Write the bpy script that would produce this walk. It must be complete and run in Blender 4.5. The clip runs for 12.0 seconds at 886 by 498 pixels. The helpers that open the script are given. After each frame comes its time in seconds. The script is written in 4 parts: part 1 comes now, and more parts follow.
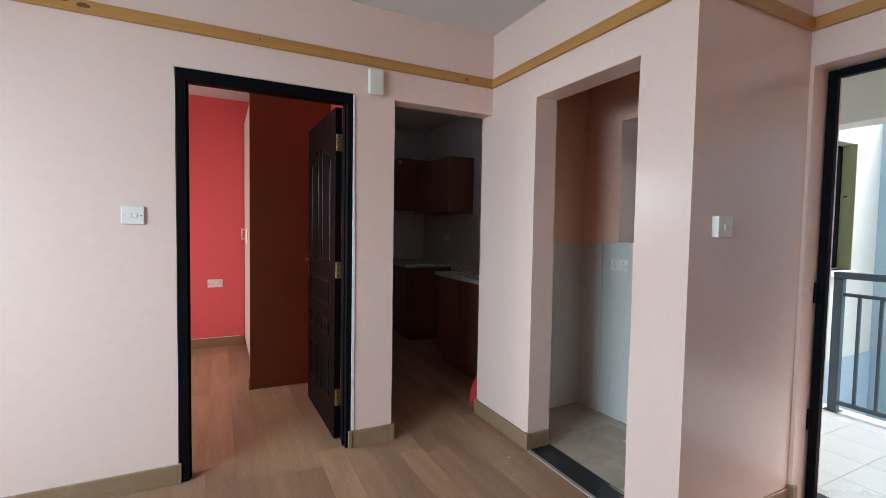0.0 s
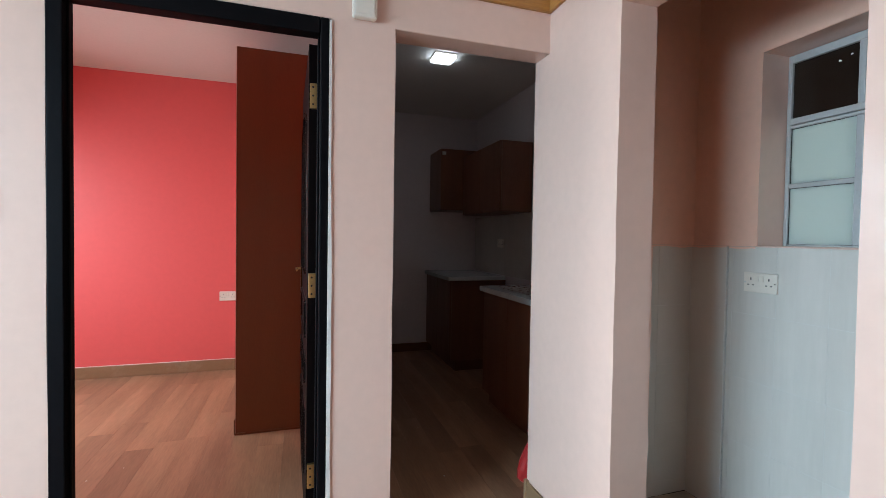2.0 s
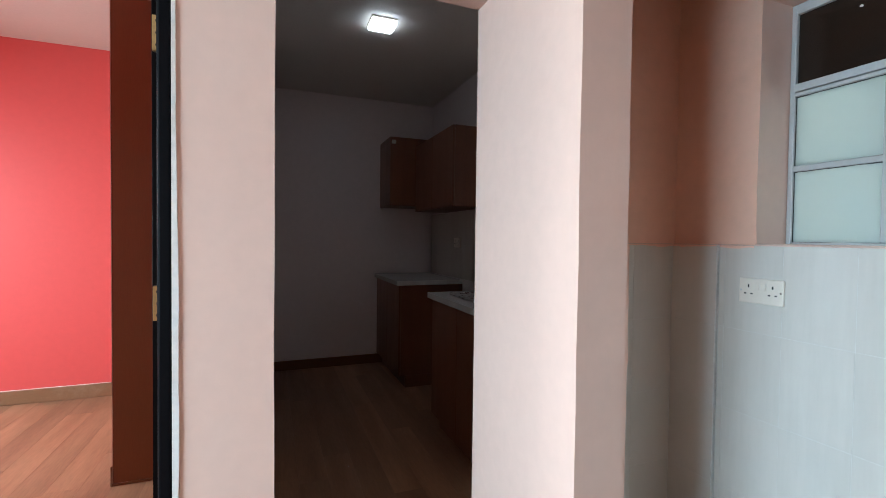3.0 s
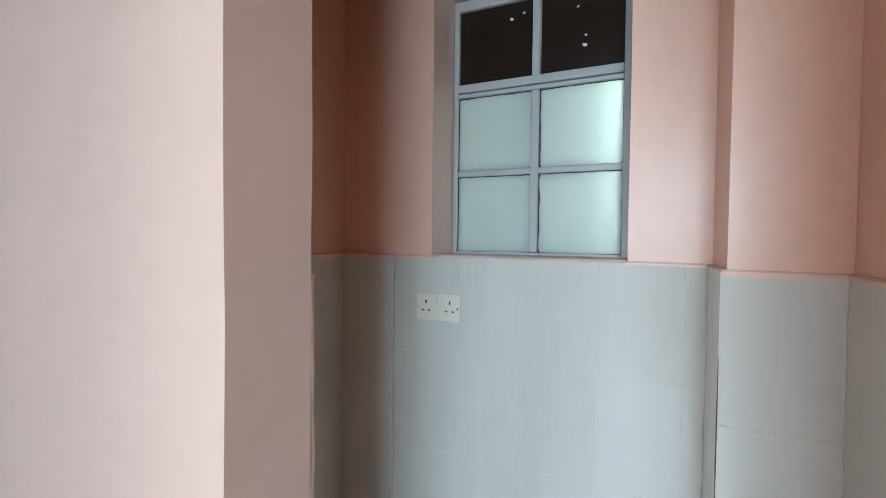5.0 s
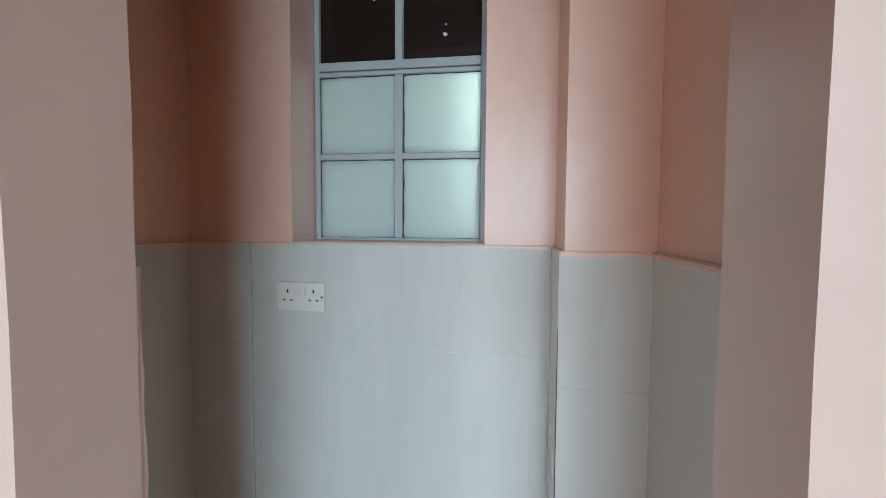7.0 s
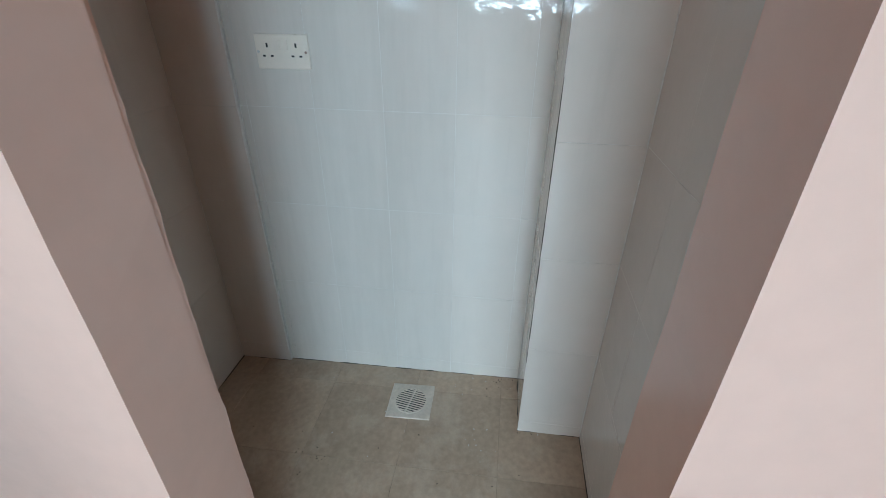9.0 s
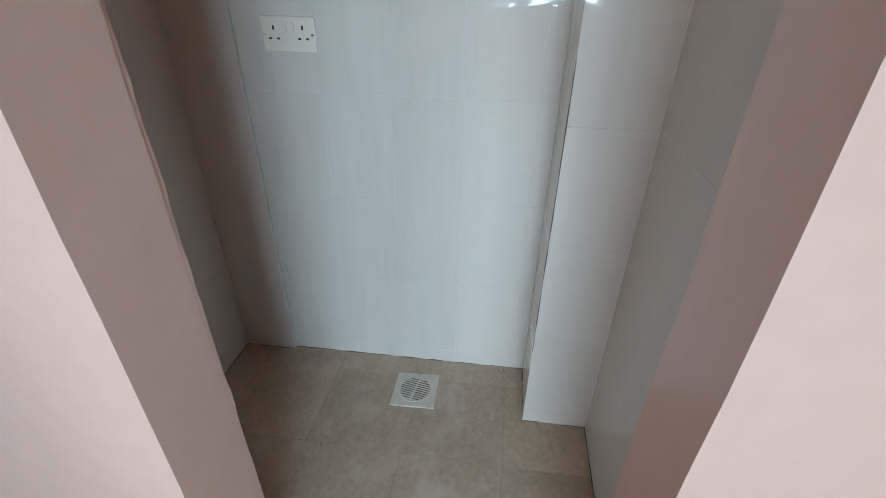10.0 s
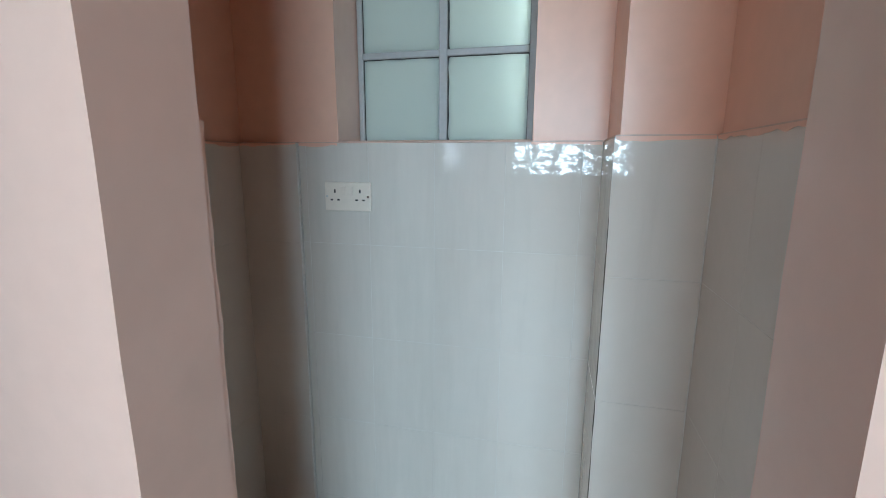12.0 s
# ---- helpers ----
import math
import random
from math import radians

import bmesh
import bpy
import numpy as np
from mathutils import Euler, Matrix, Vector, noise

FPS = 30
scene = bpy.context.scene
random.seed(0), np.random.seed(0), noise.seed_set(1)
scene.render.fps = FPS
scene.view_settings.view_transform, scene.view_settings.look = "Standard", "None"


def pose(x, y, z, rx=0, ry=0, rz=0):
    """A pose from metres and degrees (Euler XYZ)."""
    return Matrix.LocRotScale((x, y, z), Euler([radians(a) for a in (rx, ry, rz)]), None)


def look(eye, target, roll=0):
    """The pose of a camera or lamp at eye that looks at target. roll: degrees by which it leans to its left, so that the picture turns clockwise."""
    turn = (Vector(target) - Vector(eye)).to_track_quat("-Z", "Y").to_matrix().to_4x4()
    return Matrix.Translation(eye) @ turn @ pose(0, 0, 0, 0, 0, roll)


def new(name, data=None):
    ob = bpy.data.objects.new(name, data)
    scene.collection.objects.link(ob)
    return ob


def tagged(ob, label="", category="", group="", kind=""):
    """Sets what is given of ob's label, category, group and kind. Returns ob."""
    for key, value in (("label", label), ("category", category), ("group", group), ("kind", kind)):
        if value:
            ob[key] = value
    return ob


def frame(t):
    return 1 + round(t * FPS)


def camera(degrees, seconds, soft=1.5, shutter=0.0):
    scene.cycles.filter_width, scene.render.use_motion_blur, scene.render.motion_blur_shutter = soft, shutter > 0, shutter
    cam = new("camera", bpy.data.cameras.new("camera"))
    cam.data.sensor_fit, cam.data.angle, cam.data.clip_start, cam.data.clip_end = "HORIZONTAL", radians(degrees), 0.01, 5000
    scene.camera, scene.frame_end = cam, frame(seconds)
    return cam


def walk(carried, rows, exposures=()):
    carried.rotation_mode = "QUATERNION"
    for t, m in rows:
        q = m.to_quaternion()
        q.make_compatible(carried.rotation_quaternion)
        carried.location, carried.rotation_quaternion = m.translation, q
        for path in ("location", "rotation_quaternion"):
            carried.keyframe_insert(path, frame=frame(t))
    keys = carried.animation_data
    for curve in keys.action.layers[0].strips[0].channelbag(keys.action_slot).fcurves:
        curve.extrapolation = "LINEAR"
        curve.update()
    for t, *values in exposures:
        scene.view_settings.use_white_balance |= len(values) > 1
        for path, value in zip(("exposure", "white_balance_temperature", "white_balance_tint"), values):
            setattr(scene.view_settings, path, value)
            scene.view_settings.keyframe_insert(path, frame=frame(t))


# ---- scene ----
cam = camera(89.6, 12.0, 0.8)
PATH = [
    (0, (-1.655, -2.592, 1.328), (-0.76, -0.806, 1.235), 1.0),
    (0.5, (-1.473, -2.426, 1.331), (-0.654, -0.603, 1.248), 1.0),
    (1, (-1.338, -2.284, 1.296), (-0.624, -0.417, 1.227), 0.8),
    (1.5, (-1.187, -2.017, 1.291), (-0.543, -0.125, 1.225), 0.8),
    (2, (-1.054, -1.783, 1.267), (-0.448, 0.123, 1.216), 0.9),
    (2.5, (-0.827, -1.549, 1.257), (-0.213, 0.353, 1.217), 1.0),
    (2.7, (-0.774, -1.48, 1.256), (-0.143, 0.418, 1.214), 0.9),
    (4.3, (-0.458, -1.011, 1.303), (1.073, 0.275, 1.237), 0.7),
    (4.5, (-0.418, -0.983, 1.301), (1.213, 0.172, 1.241), 0.7),
    (5, (-0.38, -0.943, 1.305), (1.432, -0.099, 1.254), 0.7),
    (5.5, (-0.362, -0.944, 1.315), (1.534, -0.309, 1.267), 0.6),
    (6, (-0.356, -0.953, 1.324), (1.579, -0.451, 1.276), 0.5),
    (6.5, (-0.369, -0.962, 1.321), (1.585, -0.535, 1.27), 0.5),
    (7, (-0.366, -0.967, 1.306), (1.606, -0.657, 1.194), 0.4),
    (7.5, (-0.353, -0.968, 1.295), (1.561, -0.685, 0.789), 0.3),
    (7.7, (-0.354, -0.958, 1.289), (1.511, -0.698, 0.618), 0.1),
    (9.3, (-0.361, -0.96, 1.206), (1.361, -0.717, 0.218), 0.6),
    (9.5, (-0.361, -0.957, 1.201), (1.358, -0.714, 0.207), 0.7),
    (10, (-0.361, -0.949, 1.196), (1.35, -0.696, 0.192), 0.8),
    (10.5, (-0.364, -0.942, 1.193), (1.341, -0.668, 0.185), 1.0),
    (11, (-0.367, -0.935, 1.191), (1.337, -0.634, 0.189), 1.3),
    (11.5, (-0.374, -0.942, 1.202), (1.419, -0.546, 0.409), 1.1),
    (12, (-0.381, -0.944, 1.189), (1.528, -0.485, 0.813), 0.3),
]
EXPOSURE = [(0, 0.99), (1.5, 1.12), (2.0, 1.32), (2.5, 1.64), (2.7, 1.68), (4.3, 1.54), (5.0, 1.38), (6.0, 1.3), (7.7, 1.15), (9.5, 1.12), (12, 1.12)]
walk(cam, [(t, look(eye, target, roll)) for t, eye, target, roll in PATH], EXPOSURE)

# ---- world, sun, large lights ----
world = bpy.data.worlds.new("world")
scene.world = world
world.use_nodes = True
wn = world.node_tree.nodes
sky = wn.new("ShaderNodeTexSky")
sky.sky_type, sky.sun_disc, sky.sun_elevation, sky.sun_rotation = "NISHITA", False, radians(48), radians(146)
world.node_tree.links.new(sky.outputs[0], wn["Background"].inputs[0])
wn["Background"].inputs[1].default_value = 0.15

sun = new("sun", bpy.data.lights.new("sun", "SUN"))
sun.data.energy, sun.data.angle, sun.data.color = 4.6, radians(60), (0.97, 0.99, 1.0)
sun.matrix_world = look((5.6, -8.3, 11.1), (0, 0, 0))


def window_light(name, m, w, h, watts, color, spread=180):
    """An area lamp at a window's opening, for sky light or an added glow."""
    lamp = new(name, bpy.data.lights.new(name, "AREA"))
    lamp.data.shape, lamp.data.size, lamp.data.size_y = "RECTANGLE", w, h
    lamp.data.energy, lamp.data.color, lamp.data.spread = watts, color, radians(spread)
    lamp.matrix_world = m
    return lamp


SKY = (0.62, 0.92, 1.14)
window_light("living_window_light", look((-4.30, -1.47, 1.56), (-2.3, -1.02, 0.35)), 2.30, 1.10, 97, SKY, 138)
window_light("bedroom_window_light", look((-4.30, 1.45, 1.6), (-2.3, 1.45, 0.3)), 1.4, 1.15, 37, (0.78, 0.93, 1.02), 140)
# added strip lamp outside the niche window; brightens the right panes' outer edge
window_light("niche_pane_glow", look((1.112, -0.905, 1.58), (1.03, -0.74, 1.56)), 0.03, 0.58, 0.42, (0.84, 1.0, 0.98))


# ---- materials ----
def material(name, color, rough=0.5, vary=0.06, scale=1.5, fine=60.0, bump=0.05, metal=0.0, coat=0.0,
             stretch=(1, 1, 1), tint=None, per_piece=0.0, rough_vary=0.08, stain_or_sheen=0.0, stain_or_sheen_color=(0.3, 0.25, 0.2), streak=1.0, spec=0.5):
    """A procedural surface: base colour varied at two scales, uneven gloss and fine relief."""
    m = bpy.data.materials.new(name)
    m.use_nodes = True
    n, l = m.node_tree.nodes, m.node_tree.links
    b = n["Principled BSDF"]
    b.inputs["Metallic"].default_value = metal
    b.inputs["Coat Weight"].default_value = coat
    b.inputs["Specular IOR Level"].default_value = spec
    geo = n.new("ShaderNodeNewGeometry")
    mp = n.new("ShaderNodeMapping")
    mp.inputs["Scale"].default_value = stretch
    l.new(geo.outputs["Position"], mp.inputs["Vector"])
    vec = mp.outputs[0]
    info = n.new("ShaderNodeObjectInfo")
    if per_piece:
        add = n.new("ShaderNodeVectorMath")
        add.operation = "MULTIPLY_ADD"
        comb = n.new("ShaderNodeCombineXYZ")
        for k in range(3):
            l.new(info.outputs["Random"], comb.inputs[k])
        l.new(comb.outputs[0], add.inputs[0])
        add.inputs[1].default_value = (37, 19, 11)
        l.new(vec, add.inputs[2])
        vec = add.outputs[0]
    big, small = n.new("ShaderNodeTexNoise"), n.new("ShaderNodeTexNoise")
    big.inputs["Scale"].default_value, big.inputs["Detail"].default_value = scale, 4
    small.inputs["Scale"].default_value, small.inputs["Detail"].default_value = fine, 3
    l.new(vec, big.inputs["Vector"])
    l.new(vec, small.inputs["Vector"])
    mix = n.new("ShaderNodeMix")
    mix.data_type = "RGBA"
    c2 = tint or tuple(c * (1 - 2.2 * vary) for c in color)
    mix.inputs[6].default_value, mix.inputs[7].default_value = (*color, 1), (*c2, 1)
    ramp = n.new("ShaderNodeMapRange")
    ramp.inputs["From Min"].default_value, ramp.inputs["From Max"].default_value = 0.2, 0.8
    l.new(big.outputs["Fac"], ramp.inputs["Value"])
    l.new(ramp.outputs[0], mix.inputs[0])
    hsv = n.new("ShaderNodeHueSaturation")
    l.new(mix.outputs[2], hsv.inputs["Color"])
    val = n.new("ShaderNodeMapRange")
    val.inputs["From Min"].default_value, val.inputs["From Max"].default_value = 0.25, 0.75
    val.inputs["To Min"].default_value, val.inputs["To Max"].default_value = 1 - vary, 1 + vary
    l.new(small.outputs["Fac"], val.inputs["Value"])
    value = val.outputs[0]
    if per_piece:
        pr = n.new("ShaderNodeMapRange")
        pr.inputs["To Min"].default_value, pr.inputs["To Max"].default_value = 1 - per_piece, 1 + per_piece
        l.new(info.outputs["Random"], pr.inputs["Value"])
        mul = n.new("ShaderNodeMath")
        mul.operation = "MULTIPLY"
        l.new(value, mul.inputs[0])
        l.new(pr.outputs[0], mul.inputs[1])
        value = mul.outputs[0]
    l.new(value, hsv.inputs["Value"])
    out = hsv.outputs[0]
    if stain_or_sheen:
        st, sr, sm = n.new("ShaderNodeTexNoise"), n.new("ShaderNodeMapRange"), n.new("ShaderNodeMix")
        st.inputs["Scale"].default_value, st.inputs["Detail"].default_value, st.inputs["Roughness"].default_value = 3.2, 8, 0.7
        sv = n.new("ShaderNodeMapping")
        sv.inputs["Scale"].default_value = (1, 1, streak)
        l.new(geo.outputs["Position"], sv.inputs["Vector"])
        l.new(sv.outputs[0], st.inputs["Vector"])
        sr.inputs["From Min"].default_value, sr.inputs["From Max"].default_value = 0.52, 0.72
        sr.inputs["To Max"].default_value = stain_or_sheen
        l.new(st.outputs["Fac"], sr.inputs["Value"])
        sm.data_type = "RGBA"
        sm.inputs[7].default_value = (*stain_or_sheen_color, 1)
        l.new(sr.outputs[0], sm.inputs[0])
        l.new(out, sm.inputs[6])
        out = sm.outputs[2]
    l.new(out, b.inputs["Base Color"])
    rr = n.new("ShaderNodeMapRange")
    rr.inputs["To Min"].default_value, rr.inputs["To Max"].default_value = max(0.02, rough - rough_vary), min(1, rough + rough_vary)
    l.new(big.outputs["Fac"], rr.inputs["Value"])
    l.new(rr.outputs[0], b.inputs["Roughness"])
    if bump:
        bp = n.new("ShaderNodeBump")
        bp.inputs["Strength"].default_value, bp.inputs["Distance"].default_value = bump, 0.01
        l.new(small.outputs["Fac"], bp.inputs["Height"])
        l.new(bp.outputs[0], b.inputs["Normal"])
    return m


PEACH = material("peach_paint", (0.80, 0.54, 0.445), 0.21, 0.022, 1.1, 22, 0.03, rough_vary=0.04, spec=0.8)
# the same peach, with the niche's shade and warm bounce put into the colour
PEACH_SHADED = material("shaded_peach_paint", (0.85, 0.502, 0.375), 0.36, 0.03, 1.1, 22, 0.03, rough_vary=0.05)
MAUVE = material("pale_kitchen_paint", (0.72, 0.63, 0.62), 0.45, 0.025, 1.0, 22, 0.03)
RED = material("red_paint", (0.75, 0.108, 0.106), 0.45, 0.02, 0.9, 22, 0.03)
WHITE = material("ceiling_paint", (0.72, 0.665, 0.615), 0.7, 0.02, 0.8, 50, 0.08)
LAMINATE = material("laminate_floor", (0.36, 0.192, 0.108), 0.44, 0.13, 2.0, 26, 0.03, stretch=(5, 0.55, 1),
                    tint=(0.215, 0.107, 0.058), per_piece=0.2)
SKIRT = material("skirting_laminate", (0.27, 0.152, 0.08), 0.42, 0.06, 2, 40, 0.03, stretch=(1, 1, 6), stain_or_sheen=0.2, stain_or_sheen_color=(0.6, 0.5, 0.4))
PINE_X = material("pine_along_x", (0.52, 0.235, 0.058), 0.42, 0.12, 3.0, 30, 0.04, stretch=(0.5, 9, 9), tint=(0.38, 0.15, 0.034), coat=0.2)
PINE_Y = material("pine_along_y", (0.52, 0.235, 0.058), 0.42, 0.12, 3.0, 30, 0.04, stretch=(9, 0.5, 9), tint=(0.38, 0.15, 0.034), coat=0.2)
KNOT = material("pine_knot", (0.20, 0.075, 0.022), 0.5, 0.3, 60, 90, 0.05)
BLACK = material("black_gloss_paint", (0.005, 0.004, 0.005), 0.55, 0.15, 5, 60, 0.06, spec=0.06)
DOOR = material("dark_stained_door", (0.005, 0.0025, 0.0025), 0.5, 0.18, 3, 50, 0.05, stretch=(4, 4, 0.6), spec=0.06, rough_vary=0.04)
VARNISH = material("glossy_dark_varnish", (0.005, 0.0025, 0.0025), 0.20, 0.18, 3, 50, 0.02, stretch=(4, 4, 0.6), spec=0.9, rough_vary=0.02)
SATIN = material("worn_dark_varnish", (0.006, 0.003, 0.003), 0.34, 0.18, 3, 50, 0.02, stretch=(4, 4, 0.6), spec=0.3, rough_vary=0.04)
BRASS = material("brass", (0.74, 0.53, 0.24), 0.3, 0.08, 20, 90, 0.02, metal=1.0)
BRONZE = material("dark_bronze", (0.10, 0.055, 0.025), 0.35, 0.1, 20, 90, 0.02, metal=1.0)
STEEL = material("steel", (0.6, 0.6, 0.6), 0.28, 0.05, 20, 90, 0.02, metal=1.0)
PLASTIC = material("white_plastic", (0.76, 0.67, 0.58), 0.3, 0.02, 8, 80, 0.01)
DARK = material("dark_slot", (0.012, 0.012, 0.012), 0.6, 0.1)
# upright brownish streaks in the colour stand in for soft reflections on the glaze
TILE = material("white_glazed_tile", (0.65, 0.592, 0.537), 0.025, 0.015, 1.3, 15, 0.085, per_piece=0.008, rough_vary=0.015,
                stain_or_sheen=0.5, stain_or_sheen_color=(0.50, 0.455, 0.405), streak=0.10)
GROUT = material("tile_grout", (0.72, 0.695, 0.66), 0.8, 0.10, 5, 90, 0.1)
FLOORTILE = material("beige_floor_tile", (0.52, 0.385, 0.28), 0.42, 0.13, 3, 60, 0.04, per_piece=0.04, stain_or_sheen=0.8, stain_or_sheen_color=(0.60, 0.50, 0.405), rough_vary=0.15)
FLOORGROUT = material("dirty_grout", (0.52, 0.39, 0.29), 0.85, 0.34, 9, 80, 0.1)
THRESH = material("black_threshold", (0.018, 0.018, 0.02), 0.35, 0.2, 8, 70, 0.05, stain_or_sheen=0.25, stain_or_sheen_color=(0.2, 0.19, 0.18))
ALU = material("aluminium_trim", (0.72, 0.72, 0.72), 0.35, 0.05, 9, 90, 0.03, metal=0.9)
WARDROBE = material("brown_melamine", (0.175, 0.062, 0.018), 0.40, 0.06, 2, 60, 0.02, stretch=(5, 5, 0.5), tint=(0.160, 0.056, 0.017))
CABINET = material("kitchen_melamine", (0.20, 0.075, 0.036), 0.36, 0.12, 2, 60, 0.02, stretch=(5, 5, 0.5), tint=(0.15, 0.052, 0.026))
EDGE = material("pale_edging", (0.62, 0.47, 0.38), 0.45, 0.05, 4, 60, 0.02)
COUNTER = material("pale_stone_worktop", (0.60, 0.59, 0.57), 0.22, 0.10, 12, 160, 0.02)
FRAMEGREY = material("grey_window_paint", (0.46, 0.445, 0.435), 0.42, 0.05, 6, 60, 0.06, stain_or_sheen=0.2, stain_or_sheen_color=(0.5, 0.48, 0.46))
PUTTY = material("dark_putty", (0.06, 0.055, 0.05), 0.7, 0.2, 20, 90, 0.1)
FILM = material("dark_brown_pane", (0.022, 0.013, 0.009), 0.22, 0.2, 5, 60, 0.02, stretch=(1, 1, 8))
CHIP = material("paint_chip", (0.7, 0.69, 0.66), 0.6, 0.1)
RAILING = material("grey_railing_paint", (0.06, 0.08, 0.10), 0.4, 0.08, 6, 70, 0.03)
CREAM = material("cream_render", (0.82, 0.82, 0.73), 0.85, 0.05, 1.2, 50, 0.15)
BLUE = material("blue_render", (0.52, 0.66, 0.74), 0.85, 0.06, 1.2, 50, 0.15)
OLIVE = material("olive_reveal", (0.36, 0.36, 0.17), 0.8, 0.06, 2, 50, 0.1)
BALCONY = material("white_balcony_tile", (0.72, 0.72, 0.70), 0.3, 0.04, 2, 60, 0.03, per_piece=0.03)
GROUND = material("ground", (0.16, 0.14, 0.11), 0.95, 0.2, 0.5, 8, 0.3)
REDBAG = material("red_plastic", (0.55, 0.03, 0.03), 0.4, 0.1, 12, 60, 0.1)
CAULK = material("white_filler", (0.90, 0.85, 0.80), 0.8, 0.05, 9, 60, 0.2)
TILEEDGE = material("paint_over_tile_edge", (0.72, 0.49, 0.40), 0.5, 0.08, 9, 60, 0.15)


def frosted(name, color):
    """Sand-blasted glass: it scatters the daylight behind it."""
    m = bpy.data.materials.new(name)
    m.use_nodes = True
    n, l = m.node_tree.nodes, m.node_tree.links
    b = n["Principled BSDF"]
    b.inputs["Base Color"].default_value = (*color, 1)
    b.inputs["Roughness"].default_value = 0.45
    tr, mx, ns = n.new("ShaderNodeBsdfTranslucent"), n.new("ShaderNodeMixShader"), n.new("ShaderNodeTexNoise")
    ns.inputs["Scale"].default_value = 4
    mr = n.new("ShaderNodeMapRange")
    mr.inputs["To Min"].default_value, mr.inputs["To Max"].default_value = 0.72, 0.88
    l.new(ns.outputs["Fac"], mr.inputs["Value"])
    tr.inputs["Color"].default_value = (*color, 1)
    l.new(mr.outputs[0], mx.inputs[0])
    l.new(b.outputs[0], mx.inputs[1])
    l.new(tr.outputs[0], mx.inputs[2])
    l.new(mx.outputs[0], n["Material Output"].inputs["Surface"])
    return m


def lit_panel(name, color, strength):
    m = bpy.data.materials.new(name)
    m.use_nodes = True
    b = m.node_tree.nodes["Principled BSDF"]
    b.inputs["Emission Color"].default_value, b.inputs["Emission Strength"].default_value = (*color, 1), strength
    return m


FROST = frosted("frosted_glass", (0.66, 0.715, 0.695))
LED = lit_panel("led_diffuser", (0.72, 0.86, 1.0), 4.5)


# ---- building helpers ----
def box(bm, x0, x1, y0, y1, z0, z1):
    """An axis-aligned block; returns its vertices."""
    vs = bmesh.ops.create_cube(bm, size=1)["verts"]
    for v in vs:
        v.co = Vector((x0 + (v.co.x + 0.5) * (x1 - x0), y0 + (v.co.y + 0.5) * (y1 - y0), z0 + (v.co.z + 0.5) * (z1 - z0)))
    return vs


def block(x0, x1, y0, y1, z0, z1, bevel=0.0, segments=2):
    bm = bmesh.new()
    box(bm, x0, x1, y0, y1, z0, z1)
    if bevel:
        bmesh.ops.bevel(bm, geom=bm.edges[:], offset=bevel, segments=segments, affect="EDGES", profile=0.5)
    return bm


def rod(bm, a, b, r, n=12):
    """A round bar from a to b."""
    a, b = Vector(a), Vector(b)
    m = Matrix.Translation((a + b) / 2) @ (b - a).to_track_quat("Z", "Y").to_matrix().to_4x4()
    bmesh.ops.create_cone(bm, cap_ends=True, segments=n, radius1=r, radius2=r, depth=(b - a).length, matrix=m)
    return bm


def mesh_of(name, bm, *mats):
    me = bpy.data.meshes.new(name)
    bmesh.ops.recalc_face_normals(bm, faces=bm.faces[:])
    bm.to_mesh(me)
    bm.free()
    for m in mats:
        me.materials.append(m)
    return me


def part(name, bm, mat, parent, label=""):
    ob = new(name, mesh_of(name, bm, mat))
    ob.parent = parent
    return tagged(ob, label)


def thing(name, label, category, at=(0, 0, 0), group=""):
    ob = new(name)
    ob.location = at
    ob.empty_display_size = 0.1
    return tagged(ob, label, category, group)


def structure(name, bm, mats, label, category):
    return tagged(new(name, mesh_of(name, bm, *mats)), label, category, kind="structure")


